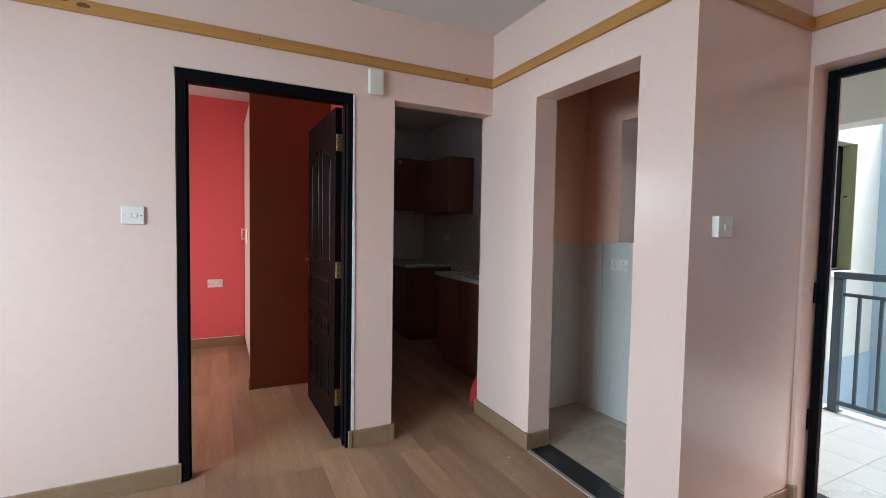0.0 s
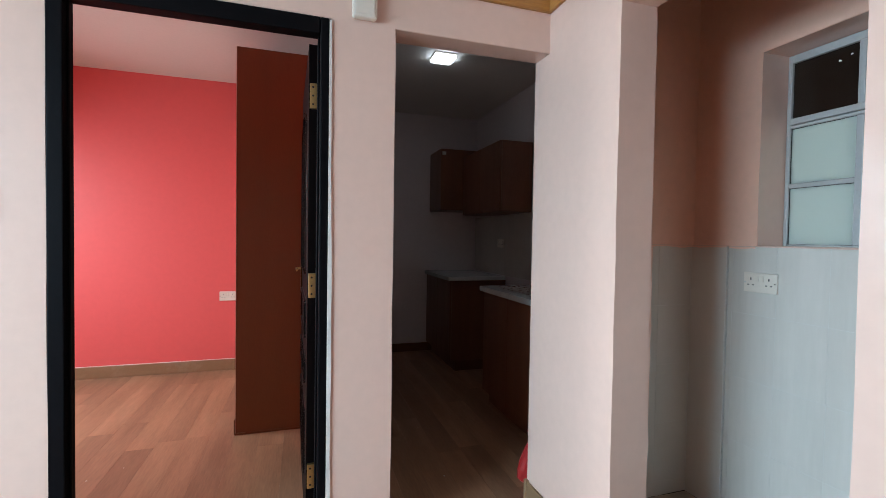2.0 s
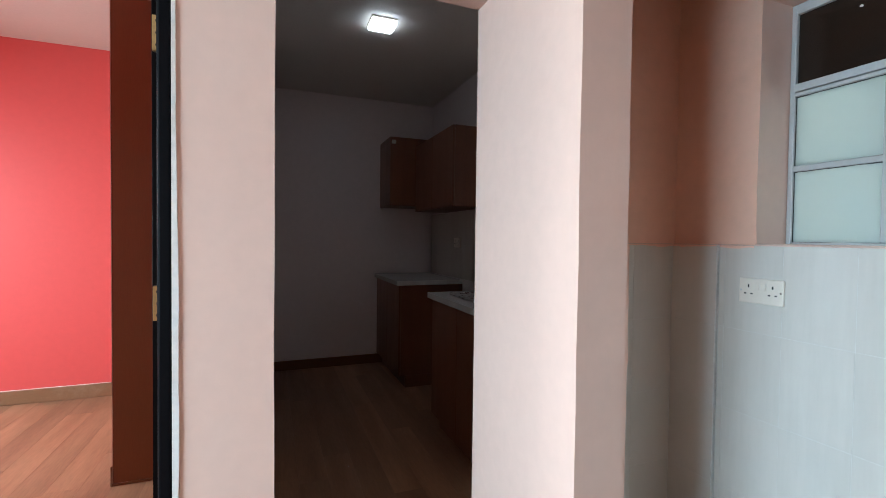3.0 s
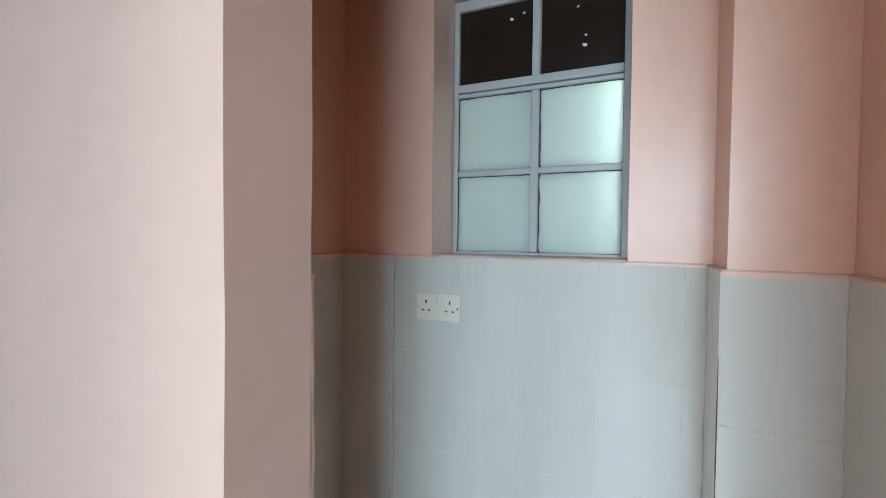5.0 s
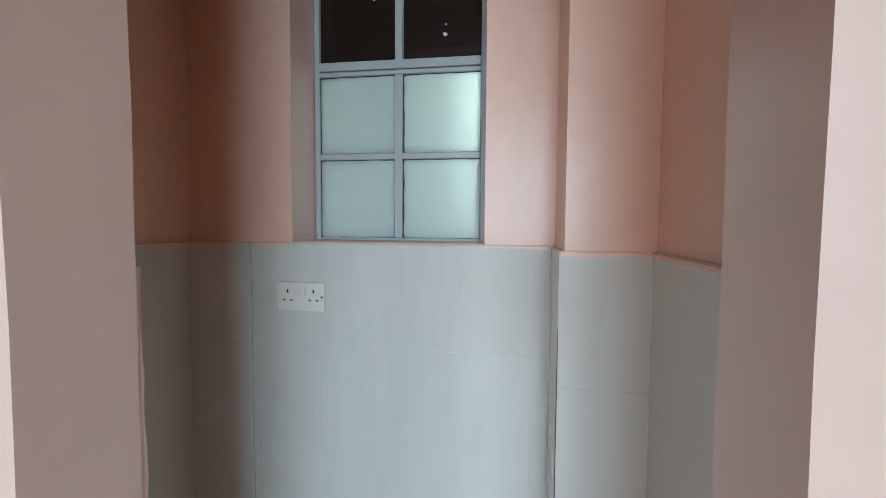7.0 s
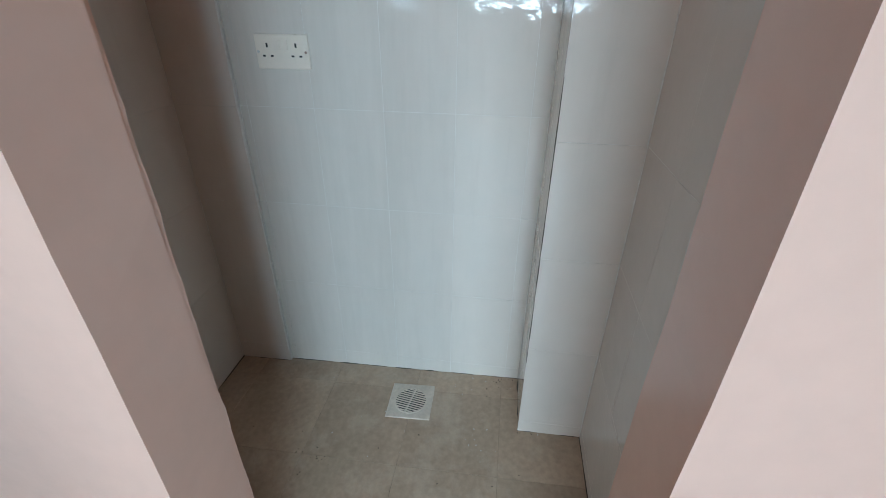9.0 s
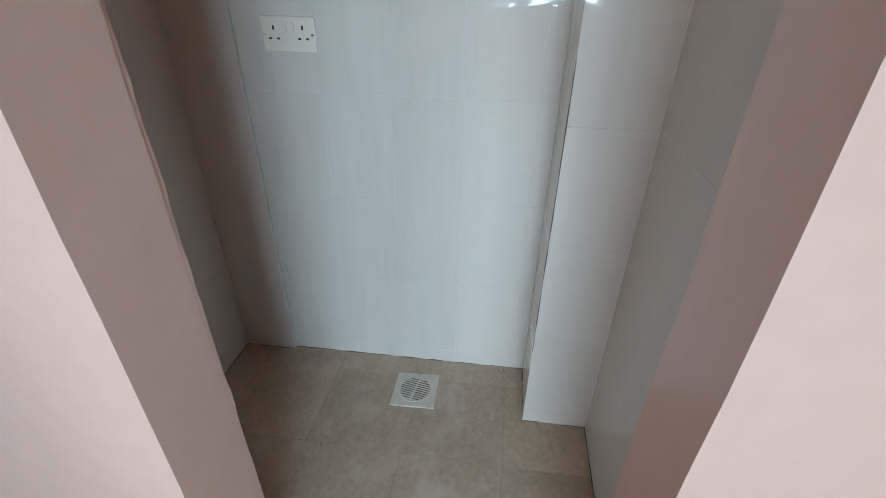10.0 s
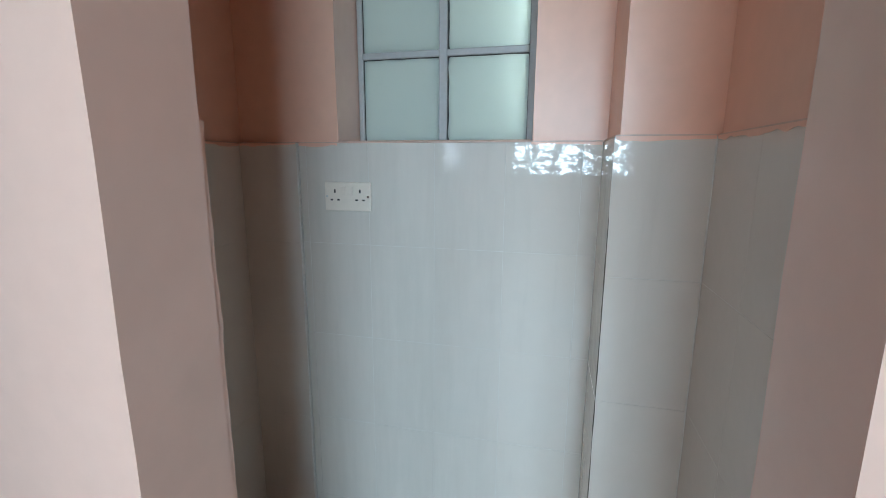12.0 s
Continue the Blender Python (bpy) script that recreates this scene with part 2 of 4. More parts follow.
def wall(name, along, u, t, z, openings, mats, label, wavy=0.0, soft=0.0045, corner=None):
    """A wall that runs along x or y from u[0] to u[1], t[0] to t[1] thick, with openings (u0, u1, z0, z1) cut through.
    mats: the low side, the high side, and the reveals and ends. The arrises of openings, and of a free corner, are rounded."""
    us = sorted({u[0], u[1], *(o[k] for o in openings for k in (0, 1) if u[0] < o[k] < u[1])})
    zs = {z[0], z[1], *(o[k] for o in openings for k in (2, 3) if z[0] < o[k] < z[1])}
    if wavy:
        zs |= {z[0] + 0.12 * k for k in range(1, int((z[1] - z[0]) / 0.12))}
    zs = sorted(zs)
    def solid(i, k):
        if not (0 <= i < len(us) - 1 and 0 <= k < len(zs) - 1):
            return False
        cu, cz = (us[i] + us[i + 1]) / 2, (zs[k] + zs[k + 1]) / 2
        return not any(o[0] < cu < o[1] and o[2] < cz < o[3] for o in openings)
    bm = bmesh.new()
    seen = {}
    def vert(i, s, k):
        key = (i, s, k)
        if key not in seen:
            uu, tt, zz = us[i], t[s], zs[k]
            if wavy and 0 < i < len(us) - 1:
                uu += wavy * noise.noise((i * 7.3, s * 3.1, zz * 2.7)) + wavy * 0.5 * noise.noise((i * 2.3, s * 5.1, zz * 9.0))
            seen[key] = bm.verts.new((uu, tt, zz) if along == "x" else (tt, uu, zz))
        return seen[key]
    def face(mi, *vs):
        f = bm.faces.new(vs)
        f.material_index = mi
    for i in range(len(us) - 1):
        for k in range(len(zs) - 1):
            if not solid(i, k):
                continue
            face(0, vert(i, 0, k), vert(i + 1, 0, k), vert(i + 1, 0, k + 1), vert(i, 0, k + 1))
            face(1, vert(i, 1, k), vert(i, 1, k + 1), vert(i + 1, 1, k + 1), vert(i + 1, 1, k))
            if not solid(i - 1, k):
                face(2, vert(i, 0, k), vert(i, 0, k + 1), vert(i, 1, k + 1), vert(i, 1, k))
            if not solid(i + 1, k):
                face(2, vert(i + 1, 0, k), vert(i + 1, 1, k), vert(i + 1, 1, k + 1), vert(i + 1, 0, k + 1))
            if not solid(i, k - 1):
                face(2, vert(i, 0, k), vert(i, 1, k), vert(i + 1, 1, k), vert(i + 1, 0, k))
            if not solid(i, k + 1):
                face(2, vert(i, 0, k + 1), vert(i + 1, 0, k + 1), vert(i + 1, 1, k + 1), vert(i, 1, k + 1))
    def rounded(e):
        if len(e.link_faces) != 2 or len({f.material_index == 2 for f in e.link_faces}) < 2:
            return False
        mid = (e.verts[0].co + e.verts[1].co) / 2
        uu, tt = (mid.x, mid.y) if along == "x" else (mid.y, mid.x)
        if corner is not None and abs(uu - corner) < 0.001:
            return abs(tt - t[0]) < 0.001
        return u[0] + 0.02 < uu < u[1] - 0.02 and z[0] + 0.001 < mid.z < z[1] - 0.001
    edges = [e for e in bm.edges if rounded(e)]
    if edges:
        bmesh.ops.bevel(bm, geom=edges, offset=soft, segments=3, affect="EDGES", profile=0.5, clamp_overlap=True)
    return structure(name, bm, mats, label, "wall")


# ---- walls, floors, ceilings ----
TOP = 2.75
wall("wall_hall", "x", (-4.20, -0.805), (0, 0.125), (0, TOP), [(-1.849, -0.951, 0, 2.10)], (PEACH, RED, PEACH),
     "peach-painted plaster wall with a bedroom doorway", wavy=0.003)
wall("wall_kitchen_front", "x", (-0.805, 0), (0, 0.125), (0, TOP), [(-0.699, 0.0, 0, 2.097)], (PEACH, MAUVE, PEACH),
     "peach-painted plaster wall above an open kitchen entrance", wavy=0.003)
wall_b = wall("wall_laundry_front", "y", (-1.455, 0.125), (0, 0.153), (0, TOP), [(-1.19, -0.472, 0, 2.10)], (PEACH, PEACH_SHADED, PEACH),
     "peach-painted plaster wall with a tall opening to a laundry niche", wavy=0.004, corner=-1.455)
wall_left = wall("wall_laundry_left", "x", (0.153, 0.869), (0.012, 0.125), (0, TOP), [], (PEACH_SHADED, MAUVE, PEACH),
     "plaster wall between the laundry niche and kitchen")
wall_right = wall("wall_entry", "x", (0.153, 0.869), (-1.455, -1.272), (0, TOP), [], (PEACH, PEACH_SHADED, PEACH),
     "peach-painted plaster wall beside the entrance door")
wall_back = wall("wall_outer", "y", (-1.455, 0.07), (0.869, 1.08), (0, TOP), [(-0.888, -0.322, 1.247, 2.10)], (PEACH_SHADED, CREAM, PEACH),
     "outer wall of the laundry niche, peach plaster in a shaded tone inside", wavy=0.003)
wall_kitchen = wall("wall_kitchen_outer", "y", (0.07, 3.20), (0.869, 1.08), (0, TOP), [], (MAUVE, CREAM, PEACH),
     "outer wall of the kitchen, pale plaster inside")
wall("wall_entrance", "y", (-4.90, -1.455), (0.82, 1.08), (0, TOP), [(-2.40, -1.472, 0, 2.11)], (PEACH, CREAM, PEACH),
     "peach-painted plaster wall with the entrance doorway", wavy=0.003)
wall("wall_kitchen_far", "x", (-0.805, 0.869), (3.03, 3.20), (0, TOP), [], (MAUVE, CREAM, PEACH), "pale plaster far wall of the kitchen")
wall("wall_partition", "y", (0.125, 3.03), (-0.805, -0.705), (0, TOP), [], (RED, MAUVE, PEACH), "partition wall, red on the bedroom side")
wall("wall_bedroom_far", "x", (-4.20, -0.8055), (2.78, 2.93), (0, TOP), [], (RED, CREAM, RED), "coral red painted bedroom wall")
wall("wall_window_side", "y", (-4.90, 2.93), (-4.40, -4.20), (0, TOP), [(-2.64, -0.30, 1.02, 2.22), (0.75, 2.15, 1.0, 2.2)],
     (CREAM, PEACH, PEACH), "outer wall with two window openings")
wall("wall_behind", "x", (-4.20, 0.82), (-4.90, -4.80), (0, TOP), [], (CREAM, PEACH, PEACH), "plain peach plaster wall")

structure("ceiling_living", block(-4.20, 0.82, -4.80, 0, 2.622, 2.74), (WHITE,), "matt white plaster ceiling", "ceiling")
structure("ceiling_entry", block(0.153, 0.869, -1.272, 0.012, 2.622, 2.74), (WHITE,), "matt white plaster ceiling of the niche", "ceiling")
structure("ceiling_kitchen", block(-0.7045, 0.869, 0.125, 3.03, 2.622, 2.74), (WHITE,), "matt white plaster ceiling of the kitchen", "ceiling")
structure("ceiling_bedroom", block(-4.20, -0.8055, 0.125, 2.78, 2.665, 2.74), (WHITE,), "matt white plaster ceiling of the bedroom", "ceiling")

bed = bmesh.new()
for x0_, x1_, y0_, y1_ in ((-4.20, 0.153, -4.80, 3.03), (0.153, 0.82, -4.80, -1.272), (0.153, 0.82, 0.125, 3.03)):
    box(bed, x0_, x1_, y0_, y1_, -0.16, -0.012)
floor = structure("floor", bed, (FLOORGROUT,), "brown wood-effect laminate floor", "floor")
def fall(y):
    """Height of the niche floor, which falls gently towards the kitchen side."""
    return -0.020 - 0.0254 * y


bed = bmesh.new()
for v in box(bed, 0.153, 0.869, -1.272, 0.012, -0.16, -0.0004):
    v.co.z += fall(v.co.y) if v.co.z > -0.1 else 0
floor_niche = structure("floor_laundry", bed, (FLOORGROUT,), "dirty beige ceramic tile floor with dark joints", "floor")
structure("floor_kitchen_side", block(0.821, 0.869, 0.125, 3.03, -0.16, -0.012), (FLOORGROUT,), "floor strip under the kitchen units", "floor")

# threshold of the niche
th = thing("threshold", "black stone threshold with a pale metal edge strip", "threshold", (0.08, -0.83, 0))
th["kind"] = "structure"
part("slab", block(-0.066, 0.090, -0.357, 0.355, -0.011, 0.004, 0.002), THRESH, th)
part("edge_strip", block(-0.090, -0.067, -0.358, 0.356, -0.011, 0.006, 0.002), ALU, th, "pale worn aluminium edge strip")


# ---- skirting and picture rail ----
def run_of(name, blocks, mat, label, category):
    """Trim lengths, each a mesh of its own under one piece of the setting."""
    top = tagged(new(name), label, category, kind="structure")
    for n_, b, *m_ in blocks:
        part(n_, block(*b, 0.003, 1), m_[0] if m_ else mat, top)
    return top


S = 0.014
run_of("baseboard_hall", [
    ("length", (-4.19, -1.853, -S, -0.001, 0, 0.10)), ("end_piece", (-1.853, -1.835, -S - 0.004, 0.02, 0, 0.104)),
    ("length", (-0.952, -0.704, -S, -0.001, 0, 0.10)), ("corner_piece", (-0.974, -0.951, -S - 0.006, 0.030, 0, 0.104)),
    ("corner_piece", (-0.706, -0.682, -S - 0.004, 0.03, 0, 0.104)), ("length", (-0.698, -0.685, 0.03, 0.124, 0, 0.10)),
    ("length", (-S, -0.001, -0.458, 0.108, 0, 0.10)), ("corner_piece", (-S - 0.004, 0.003, 0.108, 0.131, 0, 0.104)),
    ("corner_piece", (-S - 0.004, 0.016, -0.488, -0.458, 0, 0.104)), ("length", (0.016, 0.15, -0.486, -0.473, 0.004, 0.10)),
    ("length", (-S, -0.001, -1.44, -1.205, 0, 0.10)), ("corner_piece", (-S - 0.004, 0.016, -1.205, -1.176, 0, 0.104)),
    ("length", (0.002, 0.80, -1.455 - S, -1.456, 0, 0.10)), ("corner_piece", (-S - 0.004, 0.003, -1.473, -1.440, 0, 0.104)),
    ("corner_piece", (0.800, 0.842, -1.488, -1.456, 0, 0.112)), ("length", (0.806, 0.819, -4.79, -2.40, 0, 0.10)),
], SKIRT, "beige wood-effect skirting board with corner pieces", "skirting")
run_of("baseboard_bedroom", [
    ("length", (-4.19, -1.42, 2.78 - S, 2.779, 0, 0.10)), ("length", (-4.199, -4.186, 0.13, 2.76, 0, 0.10)),
    ("filler_line", (-4.1, -1.46, 2.774, 2.7795, 0.101, 0.106), CAULK),
], SKIRT, "beige skirting with a rough white filler line", "skirting")
run_of("baseboard_kitchen", [
    ("length", (-0.69, 0.855, 3.03 - S, 3.029, 0, 0.09)), ("length", (-0.704, -0.691, 0.13, 3.01, 0, 0.09)),
], WARDROBE, "dark brown kitchen skirting", "skirting")

R0, R1 = 2.270, 2.328
run_of("picture_rail", [
    ("length", (-4.19, -0.001, -0.020, -0.001, R0, R1), PINE_X), ("length", (-0.020, -0.001, -1.474, -0.0205, R0, R1), PINE_Y),
    ("length", (0.0, 0.80, -1.475, -1.456, R0, R1), PINE_X), ("length", (0.80, 0.819, -4.79, -1.456, R0, R1), PINE_Y),
], PINE_X, "varnished knotty pine picture rail along the walls", "picture rail")


def knot(parent, x, z, w, h, seed):
    """A dark knot in the rail's face."""
    rng, bm = random.Random(seed), bmesh.new()
    for v in bmesh.ops.create_circle(bm, cap_ends=True, segments=14, radius=1)["verts"]:
        r = rng.uniform(0.75, 1.1)
        v.co = Vector((x + v.co.x * r * w, -0.0206, z + v.co.y * r * h))
    return part("knot", bm, KNOT, parent)


rail = bpy.data.objects["picture_rail"]
for k_, (kx, kz, kw, kh) in enumerate(((-2.20, 2.302, 0.028, 0.011), (-2.265, 2.310, 0.014, 0.006), (-1.46, 2.302, 0.006, 0.005), (-0.215, 2.295, 0.013, 0.010), (-3.1, 2.30, 0.02, 0.009))):
    knot(rail, kx, kz, kw, kh, k_)


# ---- bedroom door ----
door = tagged(new("door_1"), "black-painted timber door frame with a panelled dark door standing open", "door", kind="structure")
part("jamb", block(-1.847, -1.800, -0.006, 0.058, 0.0, 2.098, 0.004), BLACK, door)
part("jamb", block(-0.990, -0.957, -0.006, 0.124, 0.0, 2.098, 0.006), BLACK, door)
part("head", block(-1.7995, -0.9905, -0.006, 0.058, 2.036, 2.098, 0.004), BLACK, door)
part("stop", block(-1.7995, -1.792, 0.02, 0.050, 0.0, 2.0355, 0.003), BLACK, door)
part("stop", block(-0.9985, -0.9905, 0.03, 0.070, 0.0, 2.0355, 0.003), BLACK, door)


def filler(parent):
    """The uneven strip of white filler between frame and plaster."""
    bm = bmesh.new()
    rows = []
    for k in range(28):
        z = 0.105 + k * 0.0735
        w = (0.0105 + 0.003 * noise.noise((z * 3, 0, 0)) + 0.003 * noise.noise((z * 11, 4, 0))) * min(1, max(0.35, (2.2 - z) * 0.8))
        rows.append([bm.verts.new(p) for p in ((-0.9565, -0.0085, z), (-0.951 + max(0.001, w), -0.0070, z), (-0.951 + max(0.001, w), 0.004, z), (-0.9565, 0.004, z))])
    for a, b in zip(rows, rows[1:]):
        for i in range(4):
            bm.faces.new((a[i], a[(i + 1) % 4], b[(i + 1) % 4], b[i]))
    bm.faces.new(rows[0])
    bm.faces.new(rows[-1])
    return part("filler_strip", bm, CAULK, parent, "rough white filler strip")


filler(door)


LEAF_W, LEAF_H, LEAF_T = 0.785, 2.03, 0.040


def moulding(x0, x1, z0, z1, s, rise=0.0):
    """A rounded raised border on one face of the leaf; rise: how much higher its side nearer the middle stands."""
    bm, y, w = bmesh.new(), s * LEAF_T / 2, 0.024
    for a in ((x0, x1, z0, z0 + w), (x0, x1, z1 - w, z1), (x0, x0 + w, z0 + w * 0.5, z1 - w * 0.5), (x1 - w, x1, z0 + w * 0.5, z1 - w * 0.5)):
        vs = box(bm, a[0], a[1], min(y - s * 0.012, y + s * 0.009), max(y - s * 0.012, y + s * 0.009), a[2], a[3])
        bmesh.ops.bevel(bm, geom=list({e for v in vs for e in v.link_edges}), offset=0.0085, segments=5, affect="EDGES")
    for v in bm.verts:
        if rise and v.co.z > z1 - 0.06:
            k = (v.co.x - x0) / (x1 - x0)
            v.co.z += rise * (k if x1 < LEAF_W / 2 else 1 - k)
    return bm


leaf = thing("door_leaf", "dark stained panelled wooden door, open against the bedroom", "door", (-1.009, 0.126, 0.012))
leaf.rotation_euler = (0, 0, radians(91.5))
board = part("panel_board", block(0, LEAF_W, -LEAF_T / 2, LEAF_T / 2, 0, LEAF_H, 0.001, 1), DOOR, leaf)
for s_ in (-1, 1):
    for xa, xb in ((0.115, LEAF_W / 2 - 0.05), (LEAF_W / 2 + 0.05, LEAF_W - 0.115)):
        for za, zb in ((1.08, 1.76), (0.60, 0.72), (0.20, 0.50)):
            part("moulding", moulding(xa, xb, za, zb, s_, 0.09 if za > 1 else 0.0), VARNISH if za > 1 else SATIN, board, "glossy rounded moulding")
    part("moulding", moulding(0.115, LEAF_W - 0.115, 0.80, 0.98, s_), SATIN, board, "glossy rounded moulding")


def hinge(parent, z):
    bm = block(-0.016, 0.003, -0.021, 0.016, z - 0.05, z + 0.05, 0.001, 1)
    h = part("hinge", bm, BRASS, parent, "brass butt hinge")
    bk = bmesh.new()
    for j in range(5):
        rod(bk, (-0.008, -0.026, z - 0.05 + j * 0.02), (-0.008, -0.026, z - 0.05 + j * 0.02 + 0.0185), 0.0065, 10)
    part("knuckle", bk, BRASS, h)
    for dz in (-0.034, 0.034, 0.0):
        part("screw", rod(bmesh.new(), (-0.0158, 0.004, z + dz), (-0.0175, 0.004, z + dz), 0.004, 8), DARK, h)


for z_ in (0.26, 1.05, 1.82):
    hinge(leaf, z_)


def lever(parent, x, z, side):
    y = side * 0.020
    hb = block(x - 0.018, x + 0.018, min(y, y + side * 0.008), max(y, y + side * 0.008), z - 0.10, z + 0.08, 0.003)
    plate = part("lock_plate", hb, BRONZE, parent, "dark bronze lock plate")
    bm = bmesh.new()
    rod(bm, (x, y, z + 0.03), (x, y + side * 0.028, z + 0.03), 0.007)
    rod(bm, (x, y + side * 0.030, z + 0.03), (x - 0.105, y + side * 0.030, z + 0.026), 0.006)
    part("lever_handle", bm, BRASS, plate)


lever(leaf, 0.735, 1.04, 1)
lever(leaf, 0.735, 1.04, -1)


# ---- entrance door frame ----
entry = tagged(new("door_2"), "black-painted timber entrance door frame, open to a balcony", "door", kind="structure")
part("jamb", block(0.940, 0.975, -1.512, -1.474, 0.0, 2.105, 0.004), BLACK, entry)
part("jamb", block(0.940, 0.975, -2.398, -2.360, 0.0, 2.105, 0.004), BLACK, entry)
part("head", block(0.940, 0.975, -2.3595, -1.5125, 2.065, 2.105, 0.004), BLACK, entry)
for z_ in (0.42, 1.045):
    bm = bmesh.new()
    rod(bm, (0.934, -1.477, z_ - 0.05), (0.934, -1.477, z_ + 0.05), 0.012)
    part("hinge_knuckle", bm, BLACK, entry)
part("sill", block(0.86, 1.078, -2.398, -1.474, -0.011, 0.012, 0.004), THRESH, entry)


# ---- windows ----
def putty(pane, x, ya, yb, za, zc, wide):
    """Cracked dark putty round a pane: uneven strips, thickest along the upright at yb."""
    bm = bmesh.new()
    def strip(a, b, inward, w, seed):
        a, b, inward = Vector(a), Vector(b), Vector(inward)
        rows = []
        for k in range(25):
            q = a.lerp(b, k / 24)
            ww = max(0.0006, w * (0.85 + 0.7 * noise.noise((k * 0.21, seed, za * 7)) + (0.7 if k < 1 or k > 23 else 0)))
            rows.append([bm.verts.new(p) for p in (q, q + inward * ww, q + inward * ww + Vector((-0.004, 0, 0)), q + Vector((-0.004, 0, 0)))])
        for p, q in zip(rows, rows[1:]):
            for i in range(4):
                bm.faces.new((p[i], p[(i + 1) % 4], q[(i + 1) % 4], q[i]))
        bm.faces.new(rows[0])
        bm.faces.new(rows[-1])
    strip((x, yb, za), (x, yb, zc), (0, -1, 0), wide, 1)
    strip((x, ya, za), (x, ya, zc), (0, 1, 0), 0.0014, 2)
    strip((x, ya, zc), (x, yb, zc), (0, 0, -1), 0.0022, 3)
    strip((x, ya, za), (x, yb, za), (0, 0, 1), 0.0012, 4)
    return part("putty", bm, PUTTY, pane, "dark cracked putty")


def niche_window():
    """The steel casement in the niche: four frosted panes under two dark ones."""
    w = tagged(new("window_1"), "grey-painted steel window, frosted panes below and dark brown panes above", "window", kind="structure")
    y0, y1, z0, z1, x0, x1 = -0.886, -0.324, 1.249, 2.098, 1.020, 1.055
    ym, zt, zb = -0.604, 1.792, 1.520
    f = 0.023
    part("frame_side", block(x0, x1, y0, y0 + f, z0, z1, 0.004), FRAMEGREY, w)
    part("frame_side", block(x0, x1, y1 - f * 0.78, y1, z0, z1, 0.004), FRAMEGREY, w)
    part("frame_top", block(x0, x1, y0 + f, y1 - f * 0.78, z1 - 0.035, z1, 0.004), FRAMEGREY, w)
    part("frame_bottom", block(x0, x1, y0 + f, y1 - f * 0.78, z0, z0 + 0.012, 0.003), FRAMEGREY, w)
    part("transom", block(x0 - 0.006, x1, y0 + f, y1 - f * 0.78, zt - 0.002, zt + 0.026, 0.004), FRAMEGREY, w)
    part("casement_rail", block(x0 - 0.002, x1, y0 + f, y1 - f * 0.78, zt - 0.018, zt - 0.004, 0.003), FRAMEGREY, w)
    part("glazing_bar", block(x0, x1, y0 + f, y1 - f * 0.78, zb - 0.010, zb + 0.010, 0.003), FRAMEGREY, w)
    part("mullion", block(x0 - 0.001, x1 - 0.002, ym - 0.013, ym + 0.013, z0 + 0.012, zt - 0.018, 0.003), FRAMEGREY, w)
    part("mullion", block(x0 - 0.001, x1 - 0.002, ym - 0.012, ym + 0.012, zt + 0.026, z1 - 0.035, 0.003), FRAMEGREY, w)
    for ya, yb in ((y0 + f, ym - 0.013), (ym + 0.013, y1 - f * 0.78)):
        for za, zc in ((z0 + 0.012, zb - 0.010), (zb + 0.010, zt - 0.018)):
            p = part("pane", block(x0 + 0.012, x0 + 0.018, ya + 0.001, yb - 0.001, za + 0.001, zc - 0.001), FROST, w, "frosted glass pane")
            putty(p, x0 + 0.0115, ya, yb, za, zc, 0.0040 if ya < ym - 0.02 else 0.0012)
        p = part("pane", block(x0 + 0.012, x0 + 0.018, ya + 0.001, yb - 0.001, zt + 0.027, z1 - 0.036), FILM, w, "dark brown pane with paint flecks")
        rng = random.Random(7)
        for fy, fz, s in ((0.12, 0.86, 0.006), (0.28, 0.80, 0.007)) if ya > ym else ((0.55, 0.80, 0.006), (0.45, 0.42, 0.005), (0.46, 0.30, 0.008)):
            bm = bmesh.new()
            yy, zz = ya + (yb - ya) * fy, zt + 0.03 + (z1 - zt - 0.07) * fz
            for v in bmesh.ops.create_circle(bm, cap_ends=True, segments=7, radius=s)["verts"]:
                r_ = rng.uniform(0.6, 1.2)
                v.co = Vector((x0 + 0.0112, yy + v.co.x * r_, zz + v.co.y * r_ * 0.8))
            part("paint_fleck", bm, CHIP, p)
    part("stay", block(x0 - 0.02, x0 - 0.001, -0.628, -0.59, z0 + 0.004, z0 + 0.011, 0.002), FRAMEGREY, w)
    return w


niche_window()
run_of("window_sill", [("ledge", (0.857, 1.019, -0.886, -0.324, 1.2475, 1.2535), TILEEDGE)], TILEEDGE, "narrow painted sill below the niche window", "sill")


def bar_window(name, y0, y1, z0, z1, nx, nz, half=0.014):
    w = tagged(new(name), "grey steel window with glazing bars", "window", kind="structure")
    x0, x1 = -4.26, -4.23
    for ya, yb, za, zb in ((y0, y0 + 0.04, z0, z1), (y1 - 0.04, y1, z0, z1)):
        part("frame_side", block(x0, x1, ya, yb, za, zb, 0.003), FRAMEGREY, w)
    for za, zb in ((z0, z0 + 0.04), (z1 - 0.04, z1)):
        part("frame_rail", block(x0, x1, y0 + 0.04, y1 - 0.04, za, zb, 0.003), FRAMEGREY, w)
    for k in range(1, nx):
        y = y0 + (y1 - y0) * k / nx
        part("upright_bar", block(x0, x1, y - half, y + half, z0 + 0.04, z1 - 0.04, 0.003), FRAMEGREY, w)
    for k in range(1, nz):
        z = z0 + (z1 - z0) * k / nz
        part("cross_bar", block(x0 + 0.004, x1 - 0.004, y0 + 0.04, y1 - 0.04, z - half, z + half, 0.003), FRAMEGREY, w)


# out of view; bars made extra wide to break up its reflection in the tiles
bar_window("window_2", -2.639, -0.301, 1.021, 2.219, 7, 6, 0.052)
